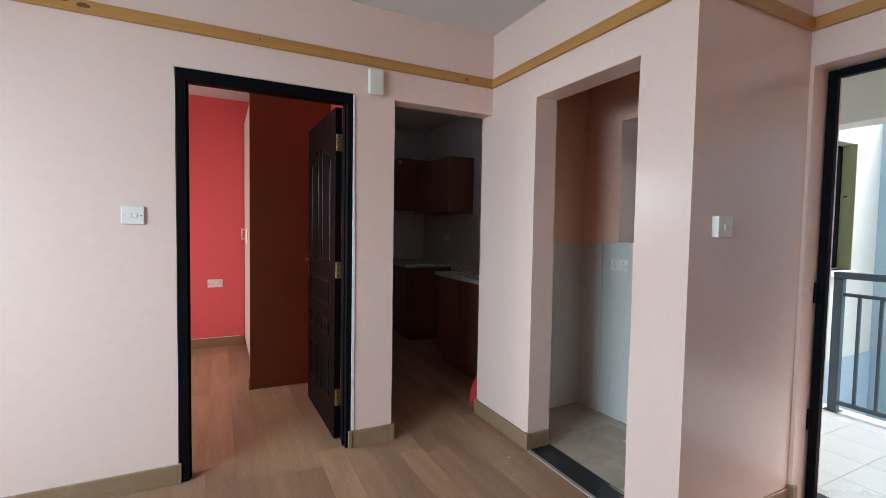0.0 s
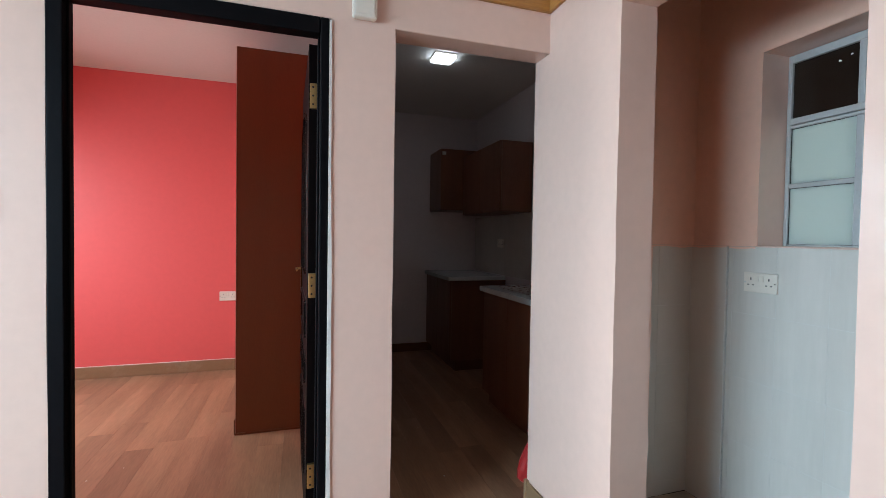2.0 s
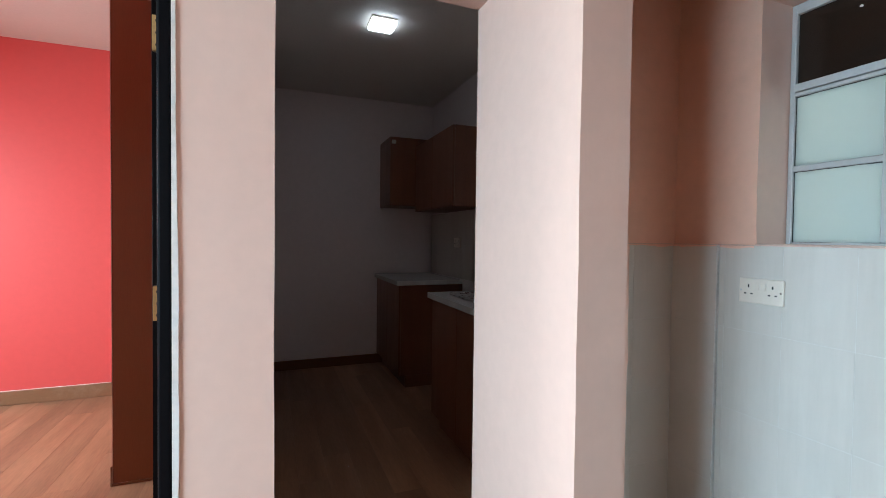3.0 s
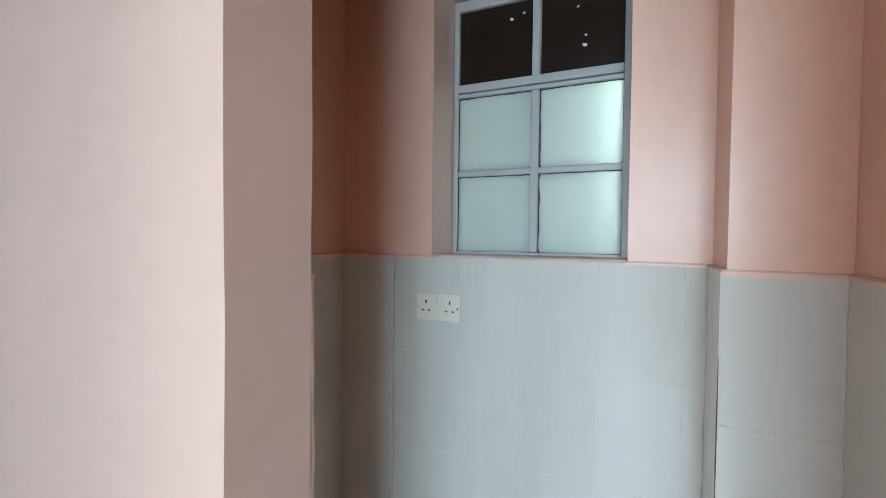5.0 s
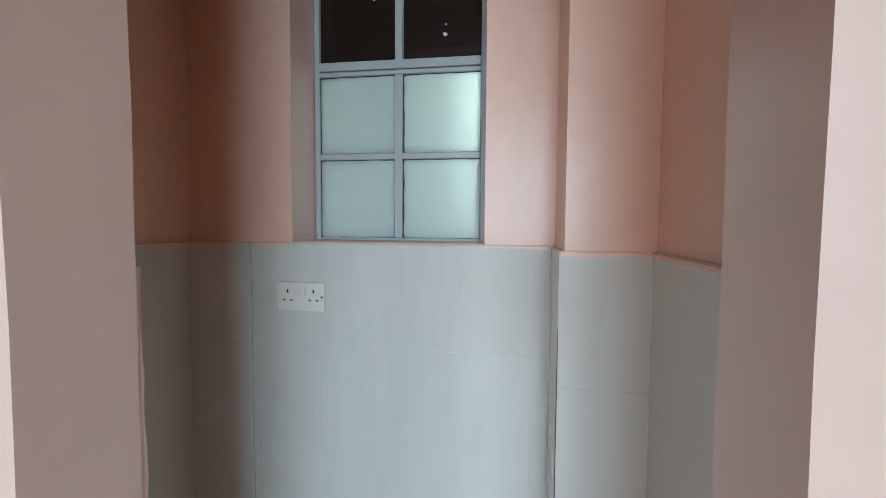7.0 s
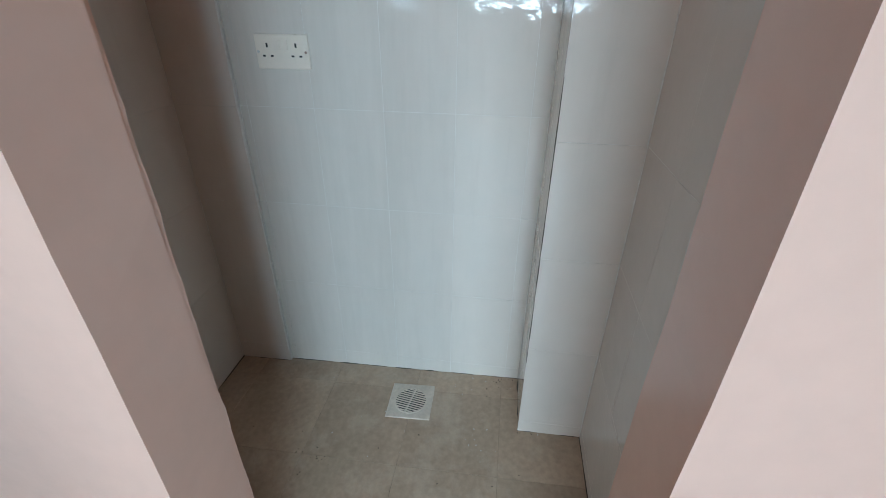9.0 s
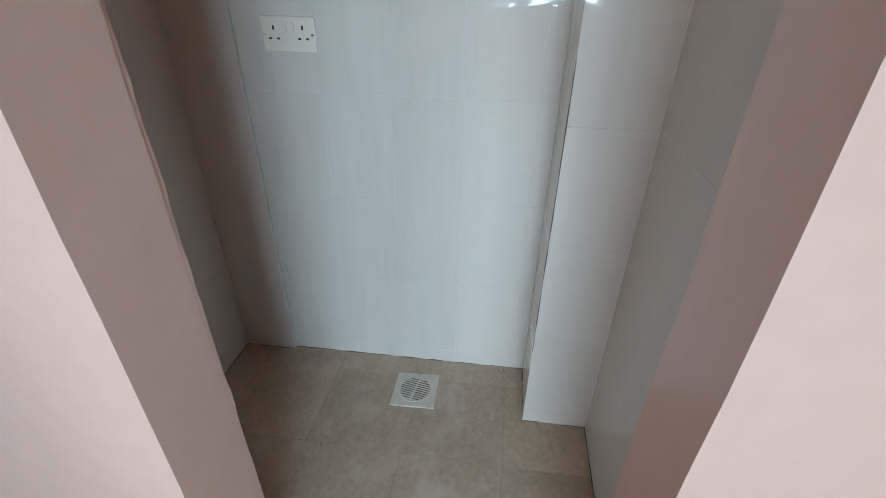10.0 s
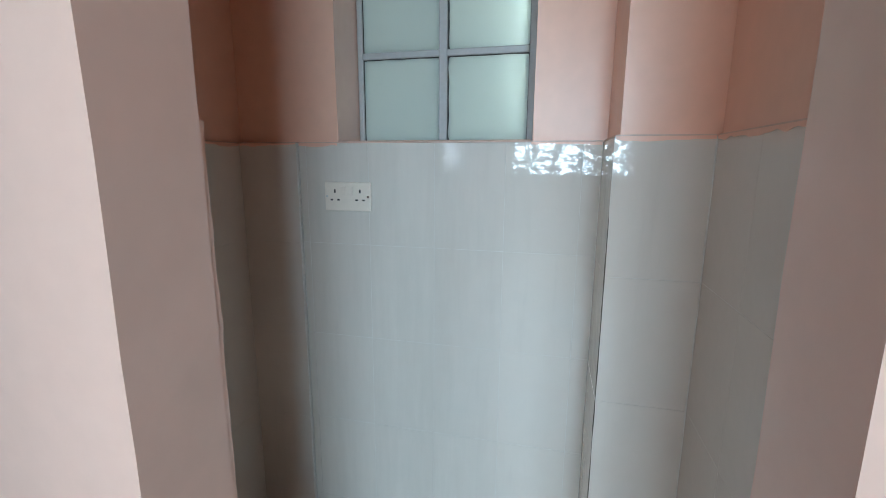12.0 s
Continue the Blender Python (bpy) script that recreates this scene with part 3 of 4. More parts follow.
bar_window("window_3", 0.751, 2.149, 1.001, 2.199, 3, 4)


# ---- wall fittings ----
def socket(at, turn, label, group=""):
    """A twin 13 A socket, facing -y before it is turned."""
    s = thing("twin_socket", label, "socket", at, group)
    s.rotation_euler = (0, 0, radians(turn))
    p = part("plate", block(-0.0735, 0.0735, -0.010, 0, -0.043, 0.043, 0.003), PLASTIC, s)
    for cx in (-0.040, 0.040):
        for dx, dz, w, h in ((0, 0.016, 0.0035, 0.007), (-0.011, -0.010, 0.0055, 0.003), (0.011, -0.010, 0.0055, 0.003)):
            bm = block(cx + dx - w / 1.4, cx + dx + w / 1.4, -0.0106, -0.0090, dz - h / 1.3, dz + h / 1.3)
            part("pin_slot", bm, DARK, p)
    for cx in (-0.0105, 0.0105):
        part("rocker", block(cx - 0.0075, cx + 0.0075, -0.0135, -0.0095, 0.004, 0.030, 0.0015), PLASTIC, p)
    for cx in (-0.066, 0.066):
        bm = bmesh.new()
        rod(bm, (cx, -0.0095, 0), (cx, -0.0112, 0), 0.0035, 10)
        part("screw", bm, STEEL, p)
    return s


def switch(at, turn, gangs, depth, label):
    s = thing("light_switch", label, "switch", at)
    s.rotation_euler = (0, 0, radians(turn))
    w = 0.047
    if depth > 0.012:
        part("back_box", block(-w + 0.002, w - 0.002, -depth + 0.009, 0, -0.0425, 0.0425, 0.003), PLASTIC, s)
    p = part("plate", block(-w, w, -depth, -depth + 0.009, -0.043, 0.043, 0.003), PLASTIC, s)
    for g in range(gangs):
        cx = (g - (gangs - 1) / 2) * 0.022
        part("rocker", block(cx - 0.0088, cx + 0.0088, -depth - 0.004, -depth + 0.001, -0.0105, 0.0105, 0.0015), PLASTIC, p)
    for cx in (-0.035, 0.035):
        bm = bmesh.new()
        rod(bm, (cx, -depth + 0.001, 0), (cx, -depth - 0.001, 0), 0.003, 10)
        part("screw", bm, STEEL, p)
    return s


switch((-2.027, -0.0005, 1.364), 0, 2, 0.010, "white two-gang light switch on peach plaster")
switch((0.180, -1.4555, 1.353), 0, 1, 0.030, "white single light switch on a raised box")
socket((0.8565, -0.356, 1.091), -90, "white twin socket on glazed wall tiles", "sockets")
socket((-1.700, 2.7795, 0.692), 0, "white twin socket on the red bedroom wall", "sockets")
socket((0.8565, 2.30, 1.22), -90, "white twin socket on the kitchen wall tiles", "sockets")

chime = thing("door_chime", "white plastic door chime box under the picture rail", "door chime", (-0.826, -0.0005, 2.183))
cb = part("case", block(-0.048, 0.048, -0.034, 0, -0.075, 0.072, 0.012, 3), PLASTIC, chime)
bm = block(-0.036, 0.036, -0.0355, -0.033, -0.062, 0.030, 0.002)
part("grille_panel", bm, PLASTIC, cb)


# ---- bedroom wardrobe ----
wd = thing("wardrobe", "tall built-in reddish brown melamine wardrobe with pale handles", "wardrobe", (-1.44, 1.262, 0))
part("side_panel", block(0.0, 0.630, 0.0, 0.018, 0.012, 2.43, 0.0015, 1), WARDROBE, wd)
part("carcass", block(0.050, 0.630, 0.0185, 1.50, 0.08, 2.428), WARDROBE, wd)
part("plinth", block(0.06, 0.630, 0.0185, 1.50, 0.0, 0.079), WARDROBE, wd)
part("floor_trim", block(-0.006, 0.630, -0.006, 0.0, 0.0, 0.012, 0.002, 1), WARDROBE, wd)
part("edging", block(-0.003, -0.0003, 0.0, 0.018, 0.012, 2.43), EDGE, wd, "pale edging strip")
part("skirting_end", block(-0.012, -0.0032, -0.004, 0.06, 0.0, 0.10, 0.002, 1), SKIRT, wd, "short beige skirting end")
for k in range(3):
    y0 = 0.0195 + k * 0.494
    d = part("door", block(0.030, 0.048, y0, y0 + 0.490, 0.085, 2.425, 0.0015, 1), EDGE, wd, "pale wardrobe door")
    bm = bmesh.new()
    yh = y0 + (0.44 if k != 1 else 0.05)
    rod(bm, (0.002, yh, 1.16), (0.002, yh, 1.29), 0.006)
    for zz in (1.175, 1.275):
        rod(bm, (0.002, yh, zz), (0.032, yh, zz), 0.005)
    part("handle", bm, PLASTIC, d, "slim pale bar handle")


# ---- kitchen ----
def base_unit(at, length, label):
    """A floor unit against the outer wall, its doors facing the room."""
    u = thing("base_cabinet", label, "cabinet", at, "kitchen base cabinets")
    part("carcass", block(0.020, 0.575, 0.0, length, 0.10, 0.862, 0.001, 1), CABINET, u)
    part("plinth", block(0.06, 0.575, 0.0, length, 0.0, 0.099), CABINET, u)
    n_ = max(1, round(length / 0.45))
    w = length / n_
    for k in range(n_):
        part("door", block(0.0, 0.018, k * w + 0.0012, (k + 1) * w - 0.0012, 0.105, 0.858, 0.0015, 1), CABINET, u)
    return u


base_unit((0.288, 2.20, 0), 0.82, "dark brown kitchen floor cabinet in the corner")
base_unit((0.288, 0.14, 0), 1.24, "dark brown kitchen floor cabinet below the sink")
ct = thing("worktop", "pale stone-effect kitchen worktop in the corner", "worktop", (0.262, 2.17, 0.8625))
part("slab", block(0, 0.583, 0, 0.852, 0, 0.038, 0.004), COUNTER, ct)
ct = thing("worktop", "pale stone-effect worktop with an inset steel sink", "worktop", (0.262, 0.134, 0.8625))
part("slab", block(0, 0.583, 0, 1.276, 0, 0.038, 0.004), COUNTER, ct)


def sink(at):
    s = thing("kitchen_sink", "inset stainless steel kitchen sink", "sink", at)
    bm = bmesh.new()
    prof = ((0.21, 0.0, 0.30), (0.205, 0.006, 0.295), (0.17, 0.006, 0.26), (0.165, 0.002, 0.25), (0.14, 0.0025, 0.22), (0.02, 0.0015, 0.03))
    rings = []
    for hx, z, hy in prof:
        rings.append([bm.verts.new((math.copysign(abs(math.cos(a)) ** 0.35, math.cos(a)) * hx, math.copysign(abs(math.sin(a)) ** 0.35, math.sin(a)) * hy, z))
                      for a in (2 * math.pi * k / 32 for k in range(32))])
    for a, b in zip(rings, rings[1:]):
        for k in range(32):
            bm.faces.new((a[k], a[(k + 1) % 32], b[(k + 1) % 32], b[k]))
    bm.faces.new(rings[-1])
    part("bowl", bm, STEEL, s)
    bm = bmesh.new()
    rod(bm, (0, 0, 0.001), (0, 0, 0.004), 0.03, 16)
    part("waste", bm, DARK, s)


sink((0.56, 1.02, 0.9005))


def wall_unit(at, sx, sy, h, faces, label):
    """A hanging cabinet of size sx by sy by h; faces: which side its doors are on."""
    u = thing("wall_cabinet", label, "cabinet", at, "kitchen wall cabinets")
    if faces == "y":
        part("carcass", block(0, sx, 0.0195, sy, 0, h, 0.001, 1), CABINET, u)
        for k in range(2):
            part("door", block(k * sx / 2 + 0.001, (k + 1) * sx / 2 - 0.001, 0, 0.018, 0.002, h - 0.002, 0.0015, 1), CABINET, u)
    else:
        part("carcass", block(0.0195, sx, 0, sy, 0, h, 0.001, 1), CABINET, u)
        for k in range(2):
            part("door", block(0, 0.018, k * sy / 2 + 0.001, (k + 1) * sy / 2 - 0.001, 0.002, h - 0.002, 0.0015, 1), CABINET, u)
    return u


cab = wall_unit((0.312, 2.62, 1.555), 0.54, 0.408, 0.63, "y", "dark brown hanging cabinet with a small pale sticker")
part("sticker", block(0.012, 0.052, -0.0012, -0.0003, 0.565, 0.600), CHIP, cab, "small pale paper sticker")
wall_unit((0.548, 1.695, 1.50), 0.307, 0.90, 0.605, "x", "brown hanging cabinet on the kitchen's side wall")

led = thing("ceiling_light", "small square lit LED panel on the kitchen ceiling", "ceiling light", (-0.052, 1.435, 2.6215))
part("housing", block(-0.082, 0.082, -0.082, 0.082, -0.010, 0, 0.003), PLASTIC, led)
part("diffuser", block(-0.078, 0.078, -0.078, 0.078, -0.0300, -0.0102, 0.006, 2), LED, led, "glowing white diffuser")


def sack(at):
    """A slumped plastic bag, gathered at the top."""
    bm = bmesh.new()
    rows = []
    for i, (z, r) in enumerate(((0, 0.09), (0.02, 0.108), (0.07, 0.102), (0.12, 0.082), (0.17, 0.058), (0.21, 0.038), (0.235, 0.024), (0.25, 0.038), (0.26, 0.046))):
        rows.append([bm.verts.new((math.cos(a) * r * (1 + 0.14 * noise.noise((math.cos(a) * 2.2, math.sin(a) * 2.2, z * 9))) - 0.05 * z,
                                   math.sin(a) * r * (1 + 0.14 * noise.noise((math.sin(a) * 2.5, math.cos(a) * 2.5, z * 9 + 5))), z))
                     for a in (2 * math.pi * k / 28 for k in range(28))])
    for a, b in zip(rows, rows[1:]):
        for k in range(28):
            bm.faces.new((a[k], a[(k + 1) % 28], b[(k + 1) % 28], b[k]))
    bm.faces.new(rows[0])
    s = thing("plastic_bag", "slumped red plastic bag on the kitchen floor", "bag", at)
    part("bag_body", bm, REDBAG, s)


sack((0.140, 0.27, 0.0))


def crumbs():
    """Plaster crumbs left on the laminate."""
    rng, bm = random.Random(21), bmesh.new()
    for _ in range(46):
        s = rng.uniform(0.0015, 0.0045)
        x_, y_ = rng.uniform(-2.6, -0.05), rng.uniform(-1.6, 1.1)
        if -0.05 < y_ < 0.17 or (y_ > 0 and -1.15 < x_ < -0.6):
            continue
        m_ = Matrix.Translation((x_, y_, s * 0.45)) @ Matrix.Diagonal((s * rng.uniform(0.7, 1.6), s, s * 0.6, 1))
        bmesh.ops.create_icosphere(bm, subdivisions=1, radius=1, matrix=m_)
    tagged(new("plaster_crumbs", mesh_of("plaster_crumbs", bm, CHIP)), "tiny white plaster crumbs scattered on the laminate", "debris", kind="stuff")


crumbs()


# ---- niche: drain, column ----
DRAIN = material("soiled_white_plastic", (0.74, 0.65, 0.56), 0.45, 0.10, 14, 90, 0.03, stain_or_sheen=0.4, stain_or_sheen_color=(0.42, 0.35, 0.28))
column = structure("wall_column", block(0.6425, 0.8685, -1.2715, -1.079, -0.02, 2.621), (PEACH_SHADED,), "boxed-in peach plaster column in the niche corner", "column")


def drain(at):
    """A square floor drain with a slotted round grate."""
    d = thing("floor_drain", "white plastic square floor drain with a slotted grate", "drain", at)
    d.rotation_euler = (radians(-1.45), 0, radians(1.5))
    part("plate", block(-0.075, 0.075, -0.075, 0.075, -0.007, 0.004, 0.003), DRAIN, d)
    bm = bmesh.new()
    bmesh.ops.create_cone(bm, cap_ends=True, segments=40, radius1=0.052, radius2=0.052, depth=0.0012, matrix=Matrix.Translation((0, 0, 0.0042)))
    g = part("grate_well", bm, DARK, d)
    bm = bmesh.new()
    for k in range(40):
        a, b = 2 * math.pi * k / 40, 2 * math.pi * (k + 1) / 40
        vs = [bm.verts.new((math.cos(t_) * r_, math.sin(t_) * r_, z_)) for r_, z_ in ((0.0515, 0.0040), (0.0515, 0.0068), (0.0560, 0.0068), (0.0560, 0.0040)) for t_ in (a, b)]
        for i in range(3):
            bm.faces.new((vs[2 * i], vs[2 * i + 1], vs[2 * i + 3], vs[2 * i + 2]))
    bmesh.ops.remove_doubles(bm, verts=bm.verts[:], dist=0.0001)
    part("rim", bm, DRAIN, d)
    for k in range(-5, 6):
        y = k * 0.0092
        h = math.sqrt(max(0, 0.051 ** 2 - y * y))
        part("grate_bar", block(-h, h, y - 0.0021, y + 0.0021, 0.0048, 0.0066), DRAIN, d).rotation_euler = (0, 0, radians(-102))
    part("cross_rib", block(-0.0025, 0.0025, -0.051, 0.051, 0.0050, 0.0069), DRAIN, d).rotation_euler = (0, 0, radians(-102))


drain((0.704, -0.702, fall(-0.702)))


# ---- balcony and outside ----
structure("balcony_slab", block(1.081, 2.62, -6.0, 0.10, -0.25, -0.012), (FLOORGROUT,), "concrete balcony slab", "slab")
structure("balcony_ceiling", block(1.081, 2.52, -6.0, 0.10, 2.55, 2.75), (WHITE,), "white balcony soffit", "ceiling")
structure("balcony_beam", block(2.50, 2.74, -6.0, 0.10, 2.155, 2.75, 0.004, 1), (WHITE,), "pale blue-grey balcony edge beam", "beam")
structure("ground", block(-400, 400, -400, 400, -3.4, -3.2), (GROUND,), "bare earth yard around the building", "ground")
structure("apartment_base", block(-4.39, 1.079, -4.89, 3.19, -3.2, -0.17), (CREAM,), "lower storey of the building", "wall")

rl = thing("balcony_railing", "grey-painted steel balcony railing with upright bars", "railing", (2.50, -0.95, 0))
part("top_rail", block(-0.03, 0.03, -4.6, 0.03, 1.005, 1.055, 0.006), RAILING, rl)
part("upper_rail", block(-0.012, 0.012, -4.6, 0.0, 0.875, 0.900, 0.003), RAILING, rl)
part("bottom_rail", block(-0.014, 0.014, -4.6, 0.0, 0.055, 0.085, 0.003), RAILING, rl)
for k in range(4):
    p = part("post", block(-0.028, 0.028, -0.028 - 1.5 * k, 0.028 - 1.5 * k, 0.0, 1.004, 0.004), RAILING, rl)
    part("foot_plate", block(-0.045, 0.045, -0.045 - 1.5 * k, 0.045 - 1.5 * k, 0.0, 0.008, 0.002), RAILING, p)
for k in range(1, 38):
    y = -0.122 * k
    if min(abs(y + 1.5 * j) for j in range(4)) > 0.05:
        part("bar", block(-0.010, 0.010, y - 0.010, y + 0.010, 0.0855, 0.8745, 0.002, 1), RAILING, rl)


def neighbour():
    h = thing("apartment_wing", "cream and blue rendered wing of the apartment building", "building", (6.05, 0.1, -3.2))
    top, low = 9.0, 6.2
    for a in ((-3.4, -2.0, 3.0, top), (-0.67, 0.0, 3.0, top), (-1.9995, -0.6705, 3.0, 4.10), (-1.9995, -0.6705, 5.65, top)):
        part("wall", block(a[0], a[1], 0, 0.25, a[2], a[3]), CREAM, h, "cream rendered wall")
    part("lower_wall", block(-3.4, 0, -0.01, 0.25, 0, 2.998), BLUE, h, "pale blue lower wall")
    part("end_wall", block(0.0005, 0.25, -9, 0.25, 0, low), BLUE, h, "pale blue end wall")
    part("roof", block(-3.5, 0.5, -0.2, 3.1, top + 0.001, top + 0.25), CREAM, h)
    part("back_wall", block(-3.4, 0, 2.75, 3.0, 0, top), CREAM, h)
    w = part("window", block(-1.99, -0.68, 0.13, 0.16, 4.11, 5.64, 0.003, 1), BLACK, h, "dark window in an olive-painted reveal")
    part("jamb", block(-0.682, -0.668, -0.012, 0.128, 4.10, 5.66, 0.002, 1), OLIVE, w, "olive-painted jamb")
    part("sill", block(-2.05, -0.62, -0.06, 0.12, 4.03, 4.10, 0.005, 1), CAULK, w, "white sill")
    part("window_stay", block(-0.76, -0.70, 0.06, 0.07, 5.0, 5.015), BLACK, w)


neighbour()


# ---- pieces: tiles and planks ----
def piece_mesh(key, sx, sy, sz, mat, cache={}):
    """A thin slab with chamfered top edges, shared between alike pieces. It lies with its back on z = 0."""
    k = (key, round(sx, 3), round(sy, 3), round(sz, 4))
    if k not in cache:
        bm = bmesh.new()
        c = 0.0005 if key == "plank" else 0.0004
        lo = [bm.verts.new((x, y, 0)) for x, y in ((0, 0), (sx, 0), (sx, sy), (0, sy))]
        mi = [bm.verts.new((x, y, sz - c)) for x, y in ((0, 0), (sx, 0), (sx, sy), (0, sy))]
        hi = [bm.verts.new((x, y, sz)) for x, y in ((c, c), (sx - c, c), (sx - c, sy - c), (c, sy - c))]
        bm.faces.new(lo[::-1])
        bm.faces.new(hi)
        for a, b in ((lo, mi), (mi, hi)):
            for i in range(4):
                bm.faces.new((a[i], a[(i + 1) % 4], b[(i + 1) % 4], b[i]))
        cache[k] = mesh_of(key, bm, mat)
    return cache[k]


def lay(name, parent, m, size, mat):
    ob = new(name, piece_mesh(name, *size, mat))
    ob.parent = parent
    ob.matrix_basis = m
    return ob


def frame_on(o, ux, uz):
    """Pose at o whose x runs along ux and y along uz; z faces out."""
    ux, uz = Vector(ux), Vector(uz)
    n_ = ux.cross(uz)
    return Matrix(((ux.x, uz.x, n_.x, o[0]), (ux.y, uz.y, n_.y, o[1]), (ux.z, uz.z, n_.z, o[2]), (0, 0, 0, 1)))


ROWS = (-0.024, 0.055, 0.352, 0.649, 0.946, 1.246)
tilt = random.Random(5)


def tile_face(parent, o, ux, cuts, rows=ROWS, gap=0.0009, thick=0.0085):
    """Courses of wall tiles from the corner o along ux; cuts: the joints' distances from o."""
    for a, b in zip(cuts, cuts[1:]):
        for c, d in zip(rows, rows[1:]):
            p = Vector(o) + Vector(ux) * (a + gap / 2) + Vector((0, 0, c + gap / 2))
            m = frame_on(p, ux, (0, 0, 1)) @ pose(0, 0, 0, tilt.gauss(0, 0.045), tilt.gauss(0, 0.05), 0)
            lay("tile", parent, m, (b - a - gap, d - c - gap, thick + tilt.uniform(-0.0004, 0.0006)), TILE)


def backing(x0, x1, y0, y1, z1=1.246):
    structure("tile_bed", block(x0, x1, y0, y1, -0.024, z1), (GROUT,), "tile adhesive and grout behind the wall tiles", "grout")


# the tiles stand 12 mm proud of the plaster
backing(0.8577, 0.8685, -1.0785, -0.1975)
tile_face(wall_back, (0.8655, -0.1975, 0), (0, -1, 0), (0, 0.0225, 0.2225, 0.4225, 0.6225, 0.8225, 0.869))
backing(0.8447, 0.8685, -0.197, 0.0115)
tile_face(wall_back, (0.8525, 0.0, 0), (0, -1, 0), (0, 0.197))
backing(0.1545, 0.8690, 0.0007, 0.0115)
tile_face(wall_left, (0.1545, 0.0085, 0), (1, 0, 0), (0, 0.085, 0.285, 0.485, 0.689))
backing(0.6307, 0.6420, -1.2710, -1.0790)
tile_face(column, (0.6385, -1.0675, 0), (0, -1, 0), (0, 0.192))
backing(0.6430, 0.8680, -1.0785, -1.0677)
tile_face(column, (0.8560, -1.0755, 0), (-1, 0, 0), (0, 0.225))
backing(0.1545, 0.6410, -1.2715, -1.2607)
tile_face(wall_right, (0.6295, -1.2685, 0), (-1, 0, 0), (0, 0.2, 0.4, 0.475))
structure("corner_bead", block(0.6297, 0.6325, -1.0692, -1.0665, 0.0, 1.2455, 0.0006, 1), (TILE,), "white corner bead on the tiled column", "corner bead")
structure("tile_return", block(0.1535, 0.1645, -0.4685, -0.0010, 0.0, 1.246), (PEACH,), "paint-smeared tile edge inside the opening", "tile edge")
structure("tile_return_right", block(0.1535, 0.1645, -1.2590, -1.1965, 0.0, 1.246), (PEACH,), "paint-smeared tile edge inside the opening", "tile edge")

# paint line along the top of the tiles
run_of("tile_top_line", [
    ("bead", (0.8575, 0.8685, -1.066, -0.198, 1.2465, 1.2500)), ("bead", (0.8440, 0.8685, -0.197, -0.001, 1.2465, 1.2500)),
    ("bead", (0.6305, 0.6420, -1.259, -1.067, 1.2465, 1.2500)), ("bead", (0.166, 0.6295, -1.2715, -1.2605, 1.2465, 1.2500)),
    ("bead", (0.170, 0.842, 0.0005, 0.0115, 1.2465, 1.2500)), ("bead", (0.643, 0.857, -1.078, -1.0675, 1.2465, 1.2500)),
], TILEEDGE, "uneven paint bead along the top of the tiles", "paint bead")


def bead(name, a, b, r, mat, parent, label, seed, wob=0.6):
    """An uneven line of filler or dirt from a to b."""
    rng = random.Random(seed)
    a, b = Vector(a), Vector(b)
    d = (b - a).normalized()
    u = d.orthogonal().normalized()
    v = d.cross(u)
    n_ = max(3, int((b - a).length / 0.035))
    bm, rows = bmesh.new(), []
    for k in range(n_ + 1):
        rr = r * (1 + wob * rng.uniform(-1, 1))
        p = a.lerp(b, k / n_) + u * r * 0.3 * rng.uniform(-1, 1)
        rows.append([bm.verts.new(p + (u * math.cos(t_) + v * math.sin(t_)) * rr) for t_ in (2 * math.pi * i / 6 for i in range(6))])
    for p, q in zip(rows, rows[1:]):
        for i in range(6):
            bm.faces.new((p[i], p[(i + 1) % 6], q[(i + 1) % 6], q[i]))
    bm.faces.new(rows[0])
    bm.faces.new(rows[-1])
    return part(name, bm, mat, parent, label)


GRIME = material("floor_grime", (0.11, 0.09, 0.07), 0.9, 0.3, 12, 90, 0.2)
joints = tagged(new("tile_joint_trim"), "uneven white filler and dark dirt along the tile corners", "filler", kind="structure")
bead("filler_bead", (0.8445, -0.1975, 0.03), (0.8445, -0.1975, 1.22), 0.0028, GROUT, joints, "white corner filler", 1)
bead("filler_bead", (0.6312, -1.2590, 0.02), (0.6312, -1.2590, 1.24), 0.0022, GROUT, joints, "white corner filler", 2)
bead("filler_bead", (0.8555, -1.0690, 0.02), (0.8555, -1.0690, 1.24), 0.0024, GROUT, joints, "white corner filler", 3)
bead("open_joint", (0.6297, -1.0668, 0.30), (0.6297, -1.0668, 1.08), 0.0009, GRIME, joints, "dark open tile joint", 4, wob=0.8)
for s_, (p_, q_) in enumerate((((0.8560, -0.20, 0), (0.8560, -1.066, 0)), ((0.8560, -1.0665, 0), (0.630, -1.0665, 0)), ((0.6295, -1.0665, 0), (0.6295, -1.260, 0)),
                               ((0.6295, -1.2600, 0), (0.17, -1.2600, 0)), ((0.8435, -0.196, 0), (0.8435, -0.001, 0)), ((0.8435, -0.0005, 0), (0.17, -0.0005, 0)))):
    p_, q_ = (p_[0], p_[1], fall(p_[1])), (q_[0], q_[1], fall(q_[1]))
    bead("dirt_line", p_, q_, 0.0020, GRIME, joints, "dark dirt along the floor edge", 10 + s_, wob=0.9)



